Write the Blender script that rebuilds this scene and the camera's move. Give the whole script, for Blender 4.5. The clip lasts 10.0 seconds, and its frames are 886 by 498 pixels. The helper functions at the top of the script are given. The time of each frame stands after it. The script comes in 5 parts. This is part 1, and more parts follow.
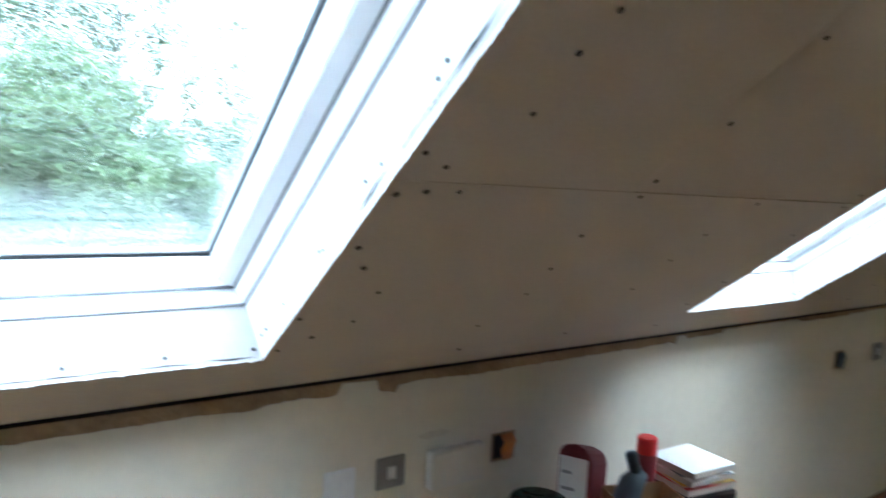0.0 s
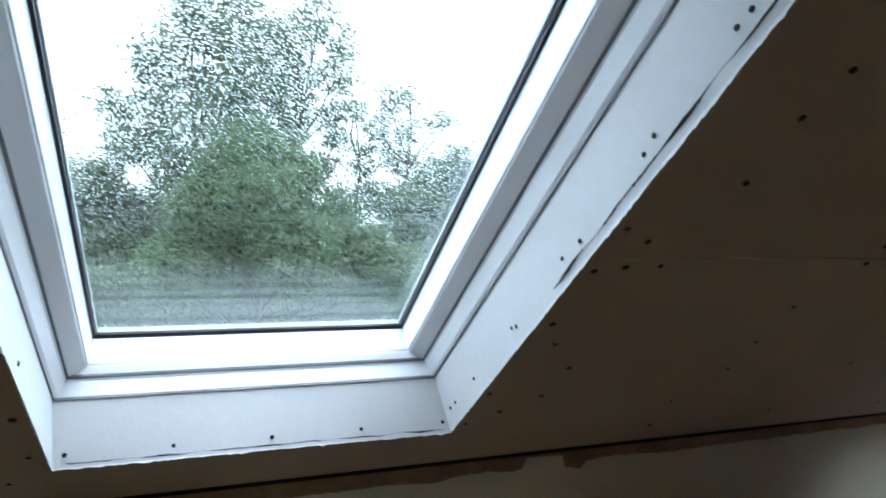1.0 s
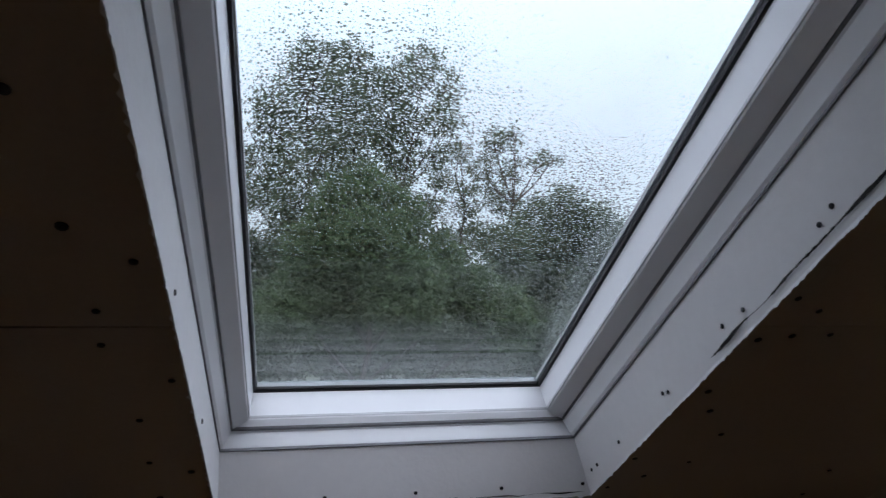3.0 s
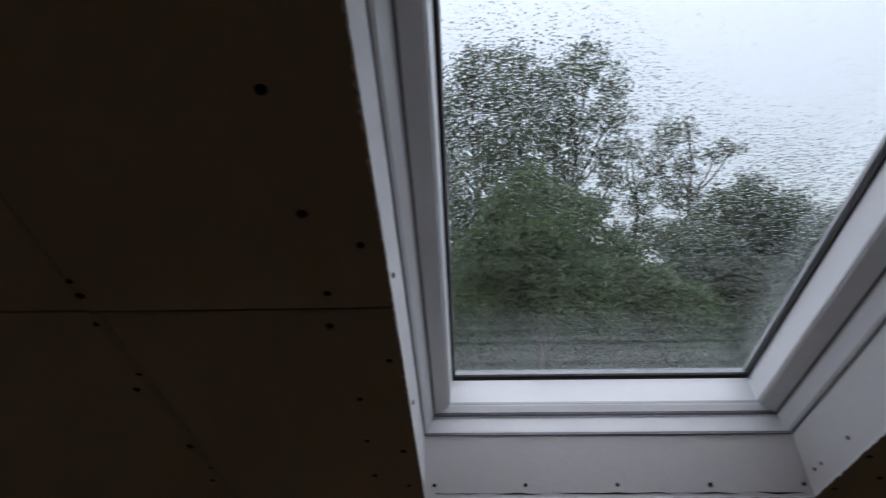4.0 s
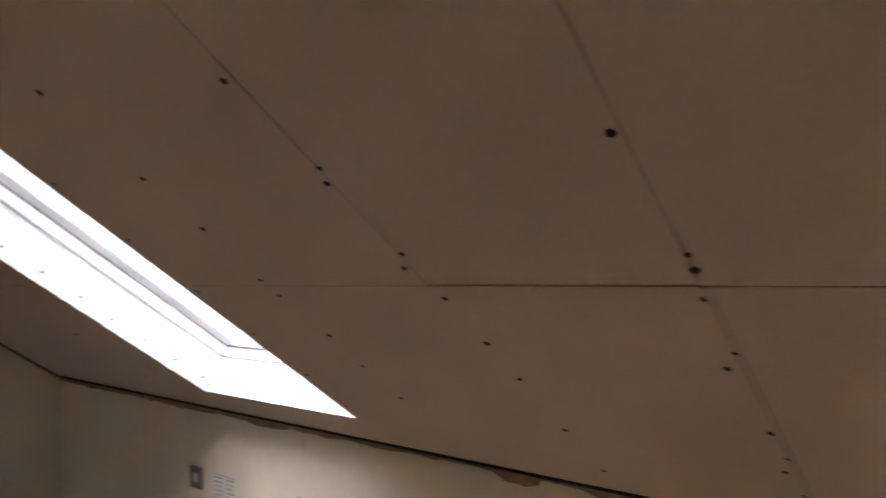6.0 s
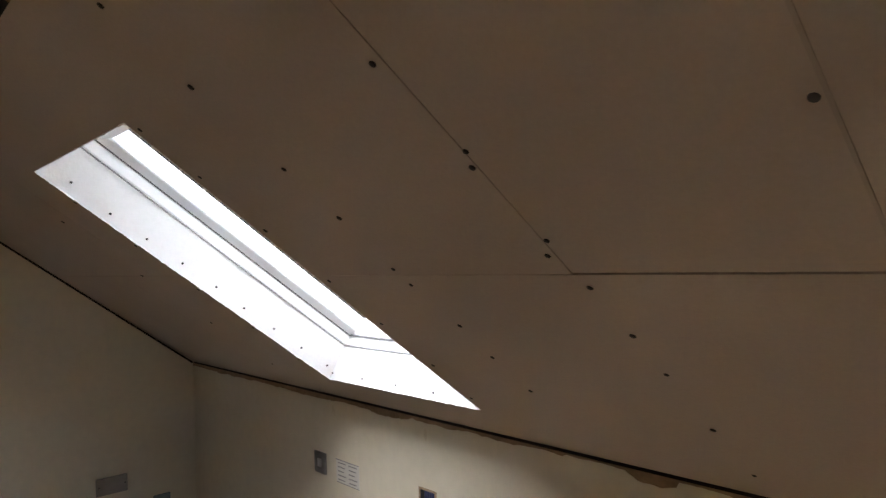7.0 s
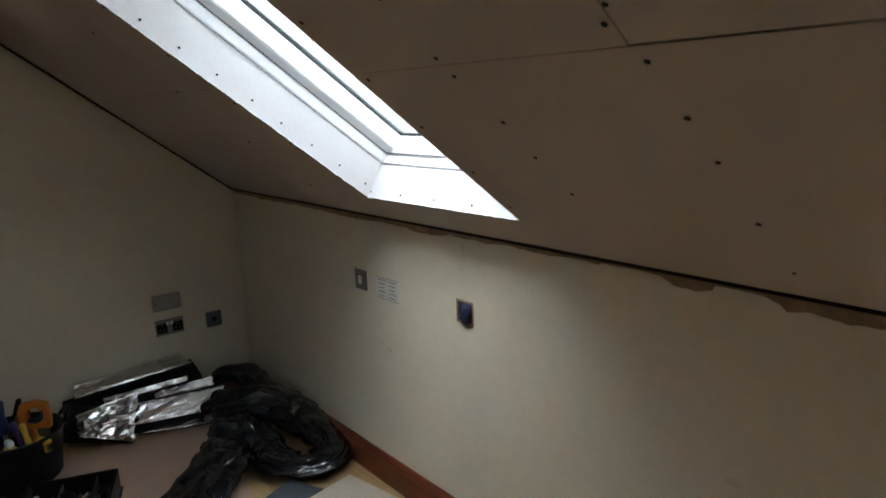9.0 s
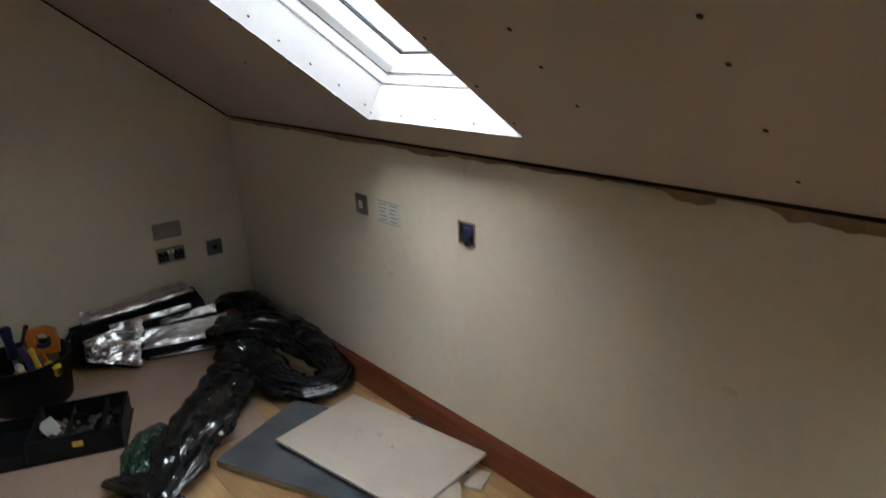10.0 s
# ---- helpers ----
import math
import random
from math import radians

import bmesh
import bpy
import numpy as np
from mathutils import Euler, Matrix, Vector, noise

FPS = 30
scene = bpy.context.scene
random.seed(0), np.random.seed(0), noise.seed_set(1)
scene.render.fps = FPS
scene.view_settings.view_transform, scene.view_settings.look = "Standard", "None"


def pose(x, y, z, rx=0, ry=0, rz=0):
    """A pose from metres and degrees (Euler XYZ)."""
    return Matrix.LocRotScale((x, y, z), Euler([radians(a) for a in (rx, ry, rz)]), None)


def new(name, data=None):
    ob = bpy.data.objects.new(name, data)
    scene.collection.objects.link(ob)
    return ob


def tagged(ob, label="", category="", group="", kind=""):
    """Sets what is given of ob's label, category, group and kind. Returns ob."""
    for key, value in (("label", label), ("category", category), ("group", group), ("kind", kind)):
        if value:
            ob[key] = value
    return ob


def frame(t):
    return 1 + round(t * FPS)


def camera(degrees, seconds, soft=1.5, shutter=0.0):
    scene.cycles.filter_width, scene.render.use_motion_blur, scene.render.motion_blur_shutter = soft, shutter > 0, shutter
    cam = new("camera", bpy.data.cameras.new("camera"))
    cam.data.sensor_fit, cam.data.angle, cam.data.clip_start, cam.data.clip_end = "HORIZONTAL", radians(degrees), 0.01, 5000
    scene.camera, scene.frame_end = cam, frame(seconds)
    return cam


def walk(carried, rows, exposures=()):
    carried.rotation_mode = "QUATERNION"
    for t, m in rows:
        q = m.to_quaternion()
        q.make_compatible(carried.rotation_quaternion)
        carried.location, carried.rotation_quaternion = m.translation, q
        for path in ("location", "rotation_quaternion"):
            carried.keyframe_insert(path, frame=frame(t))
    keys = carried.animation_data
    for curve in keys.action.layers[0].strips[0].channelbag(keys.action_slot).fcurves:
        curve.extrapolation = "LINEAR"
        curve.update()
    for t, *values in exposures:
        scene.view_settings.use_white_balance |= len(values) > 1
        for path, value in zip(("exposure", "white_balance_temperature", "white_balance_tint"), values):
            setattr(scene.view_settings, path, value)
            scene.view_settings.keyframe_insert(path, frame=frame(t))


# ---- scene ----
cam = camera(67.0, 10.0, soft=1.3, shutter=0.5)
walk(cam, [
    (0.0, pose(3.978, -1.435, 1.622, 84.59, -2.77, -34.66)),
    (0.5, pose(3.960, -1.406, 1.642, 86.65, -1.83, -25.78)),
    (1.0, pose(3.938, -1.397, 1.649, 89.01, -1.05, -21.13)),
    (1.5, pose(3.923, -1.395, 1.658, 91.14, -0.96, -17.99)),
    (2.0, pose(3.903, -1.396, 1.675, 91.41, -1.02, -15.02)),
    (2.2, pose(3.897, -1.397, 1.679, 91.94, -0.81, -14.13)),
    (3.3, pose(3.856, -1.393, 1.689, 92.23, -1.19, -10.33)),
    (3.5, pose(3.855, -1.398, 1.678, 92.35, -0.53, -6.57)),
    (4.0, pose(3.822, -1.398, 1.660, 92.47, 0.84, 1.98)),
    (4.5, pose(3.790, -1.375, 1.665, 91.53, -0.05, 7.49)),
    (5.0, pose(3.745, -1.362, 1.665, 91.13, 0.98, 17.46)),
    (5.2, pose(3.722, -1.370, 1.665, 90.96, 1.03, 21.86)),
    (5.5, pose(3.684, -1.376, 1.660, 90.78, 1.55, 28.78)),
    (6.0, pose(3.632, -1.386, 1.665, 90.92, 1.75, 39.13)),
    (6.2, pose(3.617, -1.397, 1.662, 91.00, 1.77, 42.18)),
    (7.3, pose(3.559, -1.398, 1.657, 90.56, 1.51, 48.71)),
    (7.5, pose(3.567, -1.404, 1.652, 90.55, 0.86, 49.12)),
    (8.0, pose(3.550, -1.398, 1.627, 87.04, 0.54, 49.48)),
    (8.5, pose(3.539, -1.402, 1.586, 80.75, 1.19, 49.88)),
    (9.0, pose(3.543, -1.411, 1.564, 77.59, 2.04, 50.56)),
    (9.5, pose(3.529, -1.414, 1.548, 75.09, 2.61, 52.22)),
    (10.0, pose(3.544, -1.439, 1.520, 72.08, 2.32, 50.12)),
], exposures=[
    (0.0, 3.08, 4980, 4), (0.5, 2.58, 5000, 6), (1.0, 1.38, 5250, 6), (1.5, 0.88, 5400, 10), (2.0, 0.47, 5500, 13), (3.5, -0.42, 5850, 20),
    (4.5, -0.42, 6000, 20), (5.0, 0.08, 5950, 20), (5.5, 1.65, 6100, 28), (6.0, 2.72, 6400, 23), (7.5, 2.26, 6200, 14), (8.5, 1.93, 5950, 10),
    (9.0, 2.08, 6000, 10), (10.0, 2.28, 6150, 13),
])

# ---- daylight: an overcast sky ----
world = bpy.data.worlds.new("overcast_sky")
scene.world = world
world.use_nodes = True
wn, wl = world.node_tree.nodes, world.node_tree.links
wn.clear()
sky = wn.new("ShaderNodeTexSky")
sky.sky_type, sky.sun_disc = "NISHITA", False
sky.sun_elevation, sky.sun_rotation = radians(52), radians(200)
sky.air_density, sky.dust_density = 1.0, 4.0
sky_bg = wn.new("ShaderNodeBackground")
sky_bg.inputs["Strength"].default_value = 0.05
cloud_noise = wn.new("ShaderNodeTexNoise")
cloud_noise.inputs["Scale"].default_value = 2.5
cloud_noise.inputs["Detail"].default_value = 3
cloud_ramp = wn.new("ShaderNodeValToRGB")
cloud_ramp.color_ramp.elements[0].color = (0.93, 0.955, 1.0, 1)
cloud_ramp.color_ramp.elements[1].color = (0.96, 0.98, 1.0, 1)
cloud_bg = wn.new("ShaderNodeBackground")
sky_coord, sky_split, sky_lift = wn.new("ShaderNodeTexCoord"), wn.new("ShaderNodeSeparateXYZ"), wn.new("ShaderNodeMapRange")
sky_lift.inputs["To Min"].default_value, sky_lift.inputs["To Max"].default_value = 1.10, 4.9
sky_curve = wn.new("ShaderNodeMath")
sky_curve.operation, sky_curve.use_clamp = "POWER", True
sky_curve.inputs[1].default_value = 2.0
wl.new(sky_coord.outputs["Generated"], sky_split.inputs[0])
wl.new(sky_split.outputs["Z"], sky_curve.inputs[0])
wl.new(sky_curve.outputs[0], sky_lift.inputs["Value"])
wl.new(sky_lift.outputs[0], cloud_bg.inputs["Strength"])
sky_add = wn.new("ShaderNodeAddShader")
sky_out = wn.new("ShaderNodeOutputWorld")
wl.new(sky.outputs[0], sky_bg.inputs["Color"])
wl.new(cloud_noise.outputs["Fac"], cloud_ramp.inputs["Fac"])
wl.new(cloud_ramp.outputs["Color"], cloud_bg.inputs["Color"])
wl.new(sky_bg.outputs[0], sky_add.inputs[0])
wl.new(cloud_bg.outputs[0], sky_add.inputs[1])
wl.new(sky_add.outputs[0], sky_out.inputs["Surface"])

sun_data = bpy.data.lights.new("sun", "SUN")
sun_data.energy, sun_data.angle, sun_data.color = 0.8, radians(40), (1.0, 0.98, 0.95)
sun = new("sun", sun_data)
sun.matrix_world = pose(0, 0, 12, 38, 0, 20)


# ---- materials ----
def mat(name, color, rough=0.6, metal=0.0, vary=0.12, scale=6.0, fine=60.0, bump=0.05, bump_scale=90.0, tint=None,
        spec=0.5, stretch=(1, 1, 1), per_piece=0.0, coat=0.0):
    m = bpy.data.materials.new(name)
    m.use_nodes = True
    n, l = m.node_tree.nodes, m.node_tree.links
    b = n["Principled BSDF"]
    b.inputs["Roughness"].default_value, b.inputs["Metallic"].default_value = rough, metal
    b.inputs["Specular IOR Level"].default_value = spec
    b.inputs["Coat Weight"].default_value = coat
    tc = n.new("ShaderNodeNewGeometry")
    mp = n.new("ShaderNodeMapping")
    mp.inputs["Scale"].default_value = stretch
    l.new(tc.outputs["Position"], mp.inputs["Vector"])
    big, small = n.new("ShaderNodeTexNoise"), n.new("ShaderNodeTexNoise")
    for nd, sc, dt in ((big, scale, 5), (small, fine, 3)):
        nd.inputs["Scale"].default_value, nd.inputs["Detail"].default_value = sc, dt
        l.new(mp.outputs[0], nd.inputs["Vector"])
    ramp = n.new("ShaderNodeValToRGB")
    ramp.color_ramp.elements[0].position, ramp.color_ramp.elements[1].position = 0.3, 0.72
    dark = tint or tuple(c * (1 - 2 * vary) for c in color)
    ramp.color_ramp.elements[0].color = (*dark, 1)
    ramp.color_ramp.elements[1].color = (*color, 1)
    l.new(big.outputs["Fac"], ramp.inputs["Fac"])
    mul = n.new("ShaderNodeMix")
    mul.data_type, mul.blend_type = "RGBA", "MULTIPLY"
    mul.inputs["Factor"].default_value = 1.0
    r2 = n.new("ShaderNodeValToRGB")
    r2.color_ramp.elements[0].color = (1 - vary, 1 - vary, 1 - vary, 1)
    r2.color_ramp.elements[0].position, r2.color_ramp.elements[1].position = 0.3, 0.7
    l.new(small.outputs["Fac"], r2.inputs["Fac"])
    l.new(ramp.outputs["Color"], mul.inputs["A"])
    l.new(r2.outputs["Color"], mul.inputs["B"])
    out = mul.outputs["Result"]
    if per_piece:
        info, hsv, rng = n.new("ShaderNodeObjectInfo"), n.new("ShaderNodeHueSaturation"), n.new("ShaderNodeMapRange")
        rng.inputs["To Min"].default_value, rng.inputs["To Max"].default_value = 1 - per_piece, 1 + per_piece
        l.new(info.outputs["Random"], rng.inputs["Value"])
        l.new(rng.outputs[0], hsv.inputs["Value"])
        l.new(out, hsv.inputs["Color"])
        out = hsv.outputs["Color"]
    l.new(out, b.inputs["Base Color"])
    if bump:
        bn, bt = n.new("ShaderNodeBump"), n.new("ShaderNodeTexNoise")
        bt.inputs["Scale"].default_value, bt.inputs["Detail"].default_value = bump_scale, 4
        bn.inputs["Strength"].default_value, bn.inputs["Distance"].default_value = bump, 0.01
        l.new(mp.outputs[0], bt.inputs["Vector"])
        l.new(bt.outputs["Fac"], bn.inputs["Height"])
        l.new(bn.outputs[0], b.inputs["Normal"])
    return m


M_BOARD = mat("plasterboard_paper", (0.52, 0.463, 0.407), 0.85, vary=0.05, scale=2.2, fine=140, bump=0.06, bump_scale=260, spec=0.25)
# Darker board tone that stands in for shade in the tapered joints.
M_TAPER_SHADE = mat("taper_shade", (0.465, 0.415, 0.365), 0.9, vary=0.06, scale=12, fine=90, bump=0.04, spec=0.2)
M_WHITE_BOARD = mat("white_lining", (0.86, 0.86, 0.86), 0.65, vary=0.03, scale=3, fine=60, bump=0.06, bump_scale=120, spec=0.3)
M_WALL = mat("cream_emulsion", (0.76, 0.70, 0.56), 0.8, vary=0.05, scale=2.0, fine=25, bump=0.07, bump_scale=45, spec=0.25)
M_PLASTER = mat("bare_brown_plaster", (0.50, 0.355, 0.225), 0.95, vary=0.2, scale=9, fine=60, bump=0.5, bump_scale=60, spec=0.1)
M_FRAME = mat("white_lacquered_frame", (0.80, 0.81, 0.82), 0.28, vary=0.02, scale=2, fine=30, bump=0.0, spec=0.5)
M_FRAME_EDGE = mat("grey_frame_edge", (0.50, 0.51, 0.52), 0.4, vary=0.04, bump=0.0)
M_GASKET = mat("black_rubber_gasket", (0.015, 0.015, 0.016), 0.6, vary=0.1, bump=0.0)
M_SPACER = mat("grey_spacer", (0.34, 0.345, 0.35), 0.5, metal=0.0, vary=0.05, bump=0.0)
M_TIMBER = mat("sawn_timber", (0.30, 0.17, 0.08), 0.8, vary=0.2, scale=3, fine=40, bump=0.2, bump_scale=50, stretch=(6, 1, 1))
M_ROOF = mat("roof_felt", (0.03, 0.03, 0.032), 0.95, vary=0.1, bump=0.1)
# Two greys that stand in for shade in the window joints.
M_JOINT_SHADE = mat("joint_shade_grey", (0.24, 0.24, 0.25), 0.8, vary=0.1, bump=0.0)
M_GROOVE_SHADE = mat("groove_shade", (0.15, 0.15, 0.155), 0.8, vary=0.1, bump=0.0)
M_SCUFF = mat("scuffed_emulsion", (0.69, 0.62, 0.48), 0.85, vary=0.06, scale=30, bump=0.05)
# Near-black, also put into gaps and recesses in place of their shade.
M_DARK = mat("near_black", (0.02, 0.018, 0.016), 0.95, vary=0.1, bump=0.0)
M_SKIRT = mat("mahogany_stained_skirting", (0.24, 0.060, 0.021), 0.32, vary=0.18, scale=5, fine=70, bump=0.05, stretch=(1, 8, 12), coat=0.15)
M_OAK = mat("oak_laminate", (0.60, 0.37, 0.17), 0.45, vary=0.14, scale=4, fine=60, bump=0.03, stretch=(1, 10, 1), per_piece=0.12)
M_HARDBOARD = mat("pinkish_hardboard", (0.60, 0.42, 0.32), 0.8, vary=0.08, scale=3, fine=90, bump=0.06, bump_scale=120, spec=0.2)
M_SCREW = mat("black_screw", (0.012, 0.012, 0.013), 0.5, metal=0.4, vary=0.1, bump=0.0)
M_STEEL = mat("brushed_steel_plate", (0.30, 0.29, 0.28), 0.35, metal=0.85, vary=0.08, scale=20, fine=200, bump=0.02)
M_BLACK_PLASTIC = mat("black_plastic", (0.005, 0.005, 0.006), 0.45, vary=0.15, bump=0.05, spec=0.28)
M_WHITE_PLASTIC = mat("white_plastic", (0.78, 0.77, 0.74), 0.35, vary=0.03, bump=0.0)
M_CREAM = mat("aged_cream_plastic", (0.72, 0.68, 0.59), 0.45, vary=0.04, bump=0.0)
M_PAPER = mat("printed_paper", (0.72, 0.70, 0.64), 0.85, vary=0.05, bump=0.02)
M_PRINT = mat("grey_print", (0.30, 0.29, 0.28), 0.85, vary=0.1, bump=0.0)
M_BLUE = mat("dark_blue_plastic", (0.015, 0.025, 0.09), 0.5, vary=0.2, bump=0.0)
M_ORANGE = mat("orange_plastic", (0.75, 0.24, 0.03), 0.5, vary=0.1, bump=0.0)
def crinkle(m, scale, strength, stretch=(1, 1, 1), sharp=0.12):
    """Sharp creases between small flat facets, over the material's own relief."""
    n, l = m.node_tree.nodes, m.node_tree.links
    geo, mp, warp = n.new("ShaderNodeNewGeometry"), n.new("ShaderNodeMapping"), n.new("ShaderNodeTexNoise")
    mp.inputs["Scale"].default_value = stretch
    warp.inputs["Scale"].default_value, warp.inputs["Detail"].default_value = 9.0, 2
    mix = n.new("ShaderNodeMix")
    mix.data_type, mix.blend_type = "RGBA", "LINEAR_LIGHT"
    mix.inputs["Factor"].default_value = 0.05
    vor, rng, bn = n.new("ShaderNodeTexVoronoi"), n.new("ShaderNodeMapRange"), n.new("ShaderNodeBump")
    vor.feature = "DISTANCE_TO_EDGE"
    vor.inputs["Scale"].default_value = scale
    rng.inputs["From Max"].default_value = sharp
    rng.inputs["To Min"].default_value, rng.inputs["To Max"].default_value = 1.0, 0.0
    bn.inputs["Strength"].default_value, bn.inputs["Distance"].default_value = strength, 0.012
    l.new(geo.outputs["Position"], mp.inputs["Vector"])
    l.new(mp.outputs[0], warp.inputs["Vector"])
    l.new(mp.outputs[0], mix.inputs["A"])
    l.new(warp.outputs["Color"], mix.inputs["B"])
    l.new(mix.outputs["Result"], vor.inputs["Vector"])
    l.new(vor.outputs["Distance"], rng.inputs["Value"])
    l.new(rng.outputs[0], bn.inputs["Height"])
    b = n["Principled BSDF"]
    if b.inputs["Normal"].is_linked:
        l.new(b.inputs["Normal"].links[0].from_socket, bn.inputs["Normal"])
    l.new(bn.outputs[0], b.inputs["Normal"])
    return m


M_BAG = crinkle(mat("black_polythene", (0.0040, 0.0045, 0.0055), 0.10, vary=0.2, scale=8, bump=0.12, bump_scale=26, spec=0.75), 14, 0.26, stretch=(1.0, 1.0, 0.6), sharp=0.3)
M_GREEN_BAG = crinkle(mat("dark_green_polythene", (0.004, 0.026, 0.011), 0.2, vary=0.25, scale=8, bump=0.3, bump_scale=30), 30, 0.8, sharp=0.4)
M_FOIL = crinkle(mat("aluminium_foil", (0.90, 0.90, 0.90), 0.24, metal=1.0, vary=0.04, scale=14, fine=60, bump=0.42, bump_scale=34, stretch=(1.3, 0.5, 1.3)), 26, 0.26, stretch=(1.5, 0.45, 1.5), sharp=0.5)
# Wadding coloured near-black to read as shade between the foil strips.
M_FOIL_CORE = mat("wadding_gap_shade", (0.03, 0.028, 0.026), 0.95, vary=0.2, bump=0.3)
M_PIR = mat("grey_foil_facing", (0.30, 0.33, 0.37), 0.27, metal=0.6, vary=0.2, scale=5, fine=70, bump=0.06)
M_FOAM = mat("tan_foam_edge", (0.50, 0.42, 0.26), 0.9, vary=0.1, bump=0.2)
M_OFFCUT = mat("buff_plasterboard_face", (0.70, 0.60, 0.50), 0.85, vary=0.06, scale=4, fine=90, bump=0.04, spec=0.2)
M_GYPSUM = mat("gypsum_core", (0.66, 0.65, 0.62), 0.95, vary=0.06, bump=0.3)
M_RED = mat("red_plastic", (0.60, 0.02, 0.02), 0.35, vary=0.08, bump=0.0)
M_DARK_RED = mat("dark_red_card", (0.20, 0.02, 0.025), 0.6, vary=0.1, bump=0.0)
M_CARD = mat("brown_cardboard", (0.45, 0.27, 0.14), 0.85, vary=0.08, bump=0.05)
M_GREY_PLASTIC = mat("blue_grey_plastic", (0.12, 0.15, 0.17), 0.45, vary=0.08, bump=0.0)
M_YELLOW = mat("yellow_plastic", (0.75, 0.50, 0.06), 0.45, vary=0.08, bump=0.0)
M_PURPLE = mat("purple_plastic", (0.10, 0.06, 0.25), 0.4, vary=0.08, bump=0.0)
M_BARK = mat("bark", (0.10, 0.085, 0.07), 0.95, vary=0.25, scale=4, fine=30, bump=0.5, bump_scale=20)
M_GRASS = mat("wet_grass_and_earth", (0.085, 0.10, 0.06), 0.95, vary=0.25, scale=0.6, fine=8, bump=0.2, bump_scale=6)


def leaf_material(name, low, high):
    m = bpy.data.materials.new(name)
    m.use_nodes = True
    n, l = m.node_tree.nodes, m.node_tree.links
    b = n["Principled BSDF"]
    b.inputs["Roughness"].default_value = 0.5
    geo, ramp = n.new("ShaderNodeNewGeometry"), n.new("ShaderNodeValToRGB")
    ramp.color_ramp.elements[0].color, ramp.color_ramp.elements[1].color = (*low, 1), (*high, 1)
    l.new(geo.outputs["Random Per Island"], ramp.inputs["Fac"])
    l.new(ramp.outputs["Color"], b.inputs["Base Color"])
    tr, mx = n.new("ShaderNodeBsdfTranslucent"), n.new("ShaderNodeMixShader")
    l.new(ramp.outputs["Color"], tr.inputs["Color"])
    mx.inputs["Fac"].default_value = 0.45
    l.new(b.outputs[0], mx.inputs[1])
    l.new(tr.outputs[0], mx.inputs[2])
    l.new(mx.outputs[0], n["Material Output"].inputs["Surface"])
    return m


M_LEAF_GREY = leaf_material("grey_green_leaf", (0.070, 0.094, 0.060), (0.160, 0.196, 0.125))
M_LEAF_GREEN = leaf_material("fresh_green_leaf", (0.056, 0.092, 0.045), (0.150, 0.205, 0.098))


def glass_material(name, ior, tint):
    m = bpy.data.materials.new(name)
    m.use_nodes = True
    n, l = m.node_tree.nodes, m.node_tree.links
    n.remove(n["Principled BSDF"])
    g = n.new("ShaderNodeBsdfGlass")
    g.inputs["Roughness"].default_value, g.inputs["IOR"].default_value = 0.0, ior
    g.inputs["Color"].default_value = (*tint, 1)
    l.new(g.outputs[0], n["Material Output"].inputs["Surface"])
    return m


M_GLASS = glass_material("window_glass", 1.45, (0.96, 0.98, 0.97))
M_WATER = glass_material("rain_water", 1.33, (1.0, 1.0, 1.0))


# ---- mesh helpers ----
def finish(bm, name, material, parent=None, label="", smooth=False, bevel=0.0):
    if bevel:
        bmesh.ops.bevel(bm, geom=list(bm.edges), offset=bevel, segments=2, affect="EDGES", clamp_overlap=True)
    bmesh.ops.recalc_face_normals(bm, faces=list(bm.faces))
    me = bpy.data.meshes.new(name)
    bm.to_mesh(me)
    bm.free()
    for mm in (material if isinstance(material, (list, tuple)) else [material]):
        me.materials.append(mm)
    if smooth:
        me.polygons.foreach_set("use_smooth", [True] * len(me.polygons))
    ob = new(name, me)
    if parent is not None:
        ob.parent = parent
    if label:
        ob["label"] = label
    return ob


def part(name, bm, material, parent, label="", smooth=False, bevel=0.0):
    return finish(bm, name, material, parent, label, smooth, bevel)


def thing(name, label, category, group="", m=None):
    ob = new(name)
    ob.empty_display_size = 0.05
    if m is not None:
        ob.matrix_world = m
    return tagged(ob, label, category, group)


def hull8(bm, p, mi=0):
    """A box from eight corners: four of one face, then the four opposite."""
    v = [bm.verts.new(q) for q in p]
    for f in ((0, 1, 2, 3), (7, 6, 5, 4), (0, 4, 5, 1), (1, 5, 6, 2), (2, 6, 7, 3), (3, 7, 4, 0)):
        bm.faces.new([v[i] for i in f]).material_index = mi
    return v


def box(bm, x0, x1, y0, y1, z0, z1, mi=0):
    return hull8(bm, [(x0, y0, z0), (x1, y0, z0), (x1, y1, z0), (x0, y1, z0), (x0, y0, z1), (x1, y0, z1), (x1, y1, z1), (x0, y1, z1)], mi)


def new_box(*a):
    bm = bmesh.new()
    box(bm, *a)
    return bm


def tube(bm, points, radii, sides=8, caps=True):
    """A round tube through points, with a radius at each."""
    rings = []
    pts = [Vector(p) for p in points]
    for i, p in enumerate(pts):
        d = (pts[min(i + 1, len(pts) - 1)] - pts[max(i - 1, 0)]).normalized()
        a = d.orthogonal().normalized()
        if rings:
            a = (last - d * last.dot(d)).normalized()
        last = a
        b = d.cross(a)
        rings.append([bm.verts.new(p + (a * math.cos(k * math.tau / sides) + b * math.sin(k * math.tau / sides)) * radii[i]) for k in range(sides)])
    for r0, r1 in zip(rings, rings[1:]):
        for k in range(sides):
            bm.faces.new((r0[k], r0[(k + 1) % sides], r1[(k + 1) % sides], r1[k]))
    if caps:
        bm.faces.new(rings[0])
        bm.faces.new(rings[-1])
    return rings


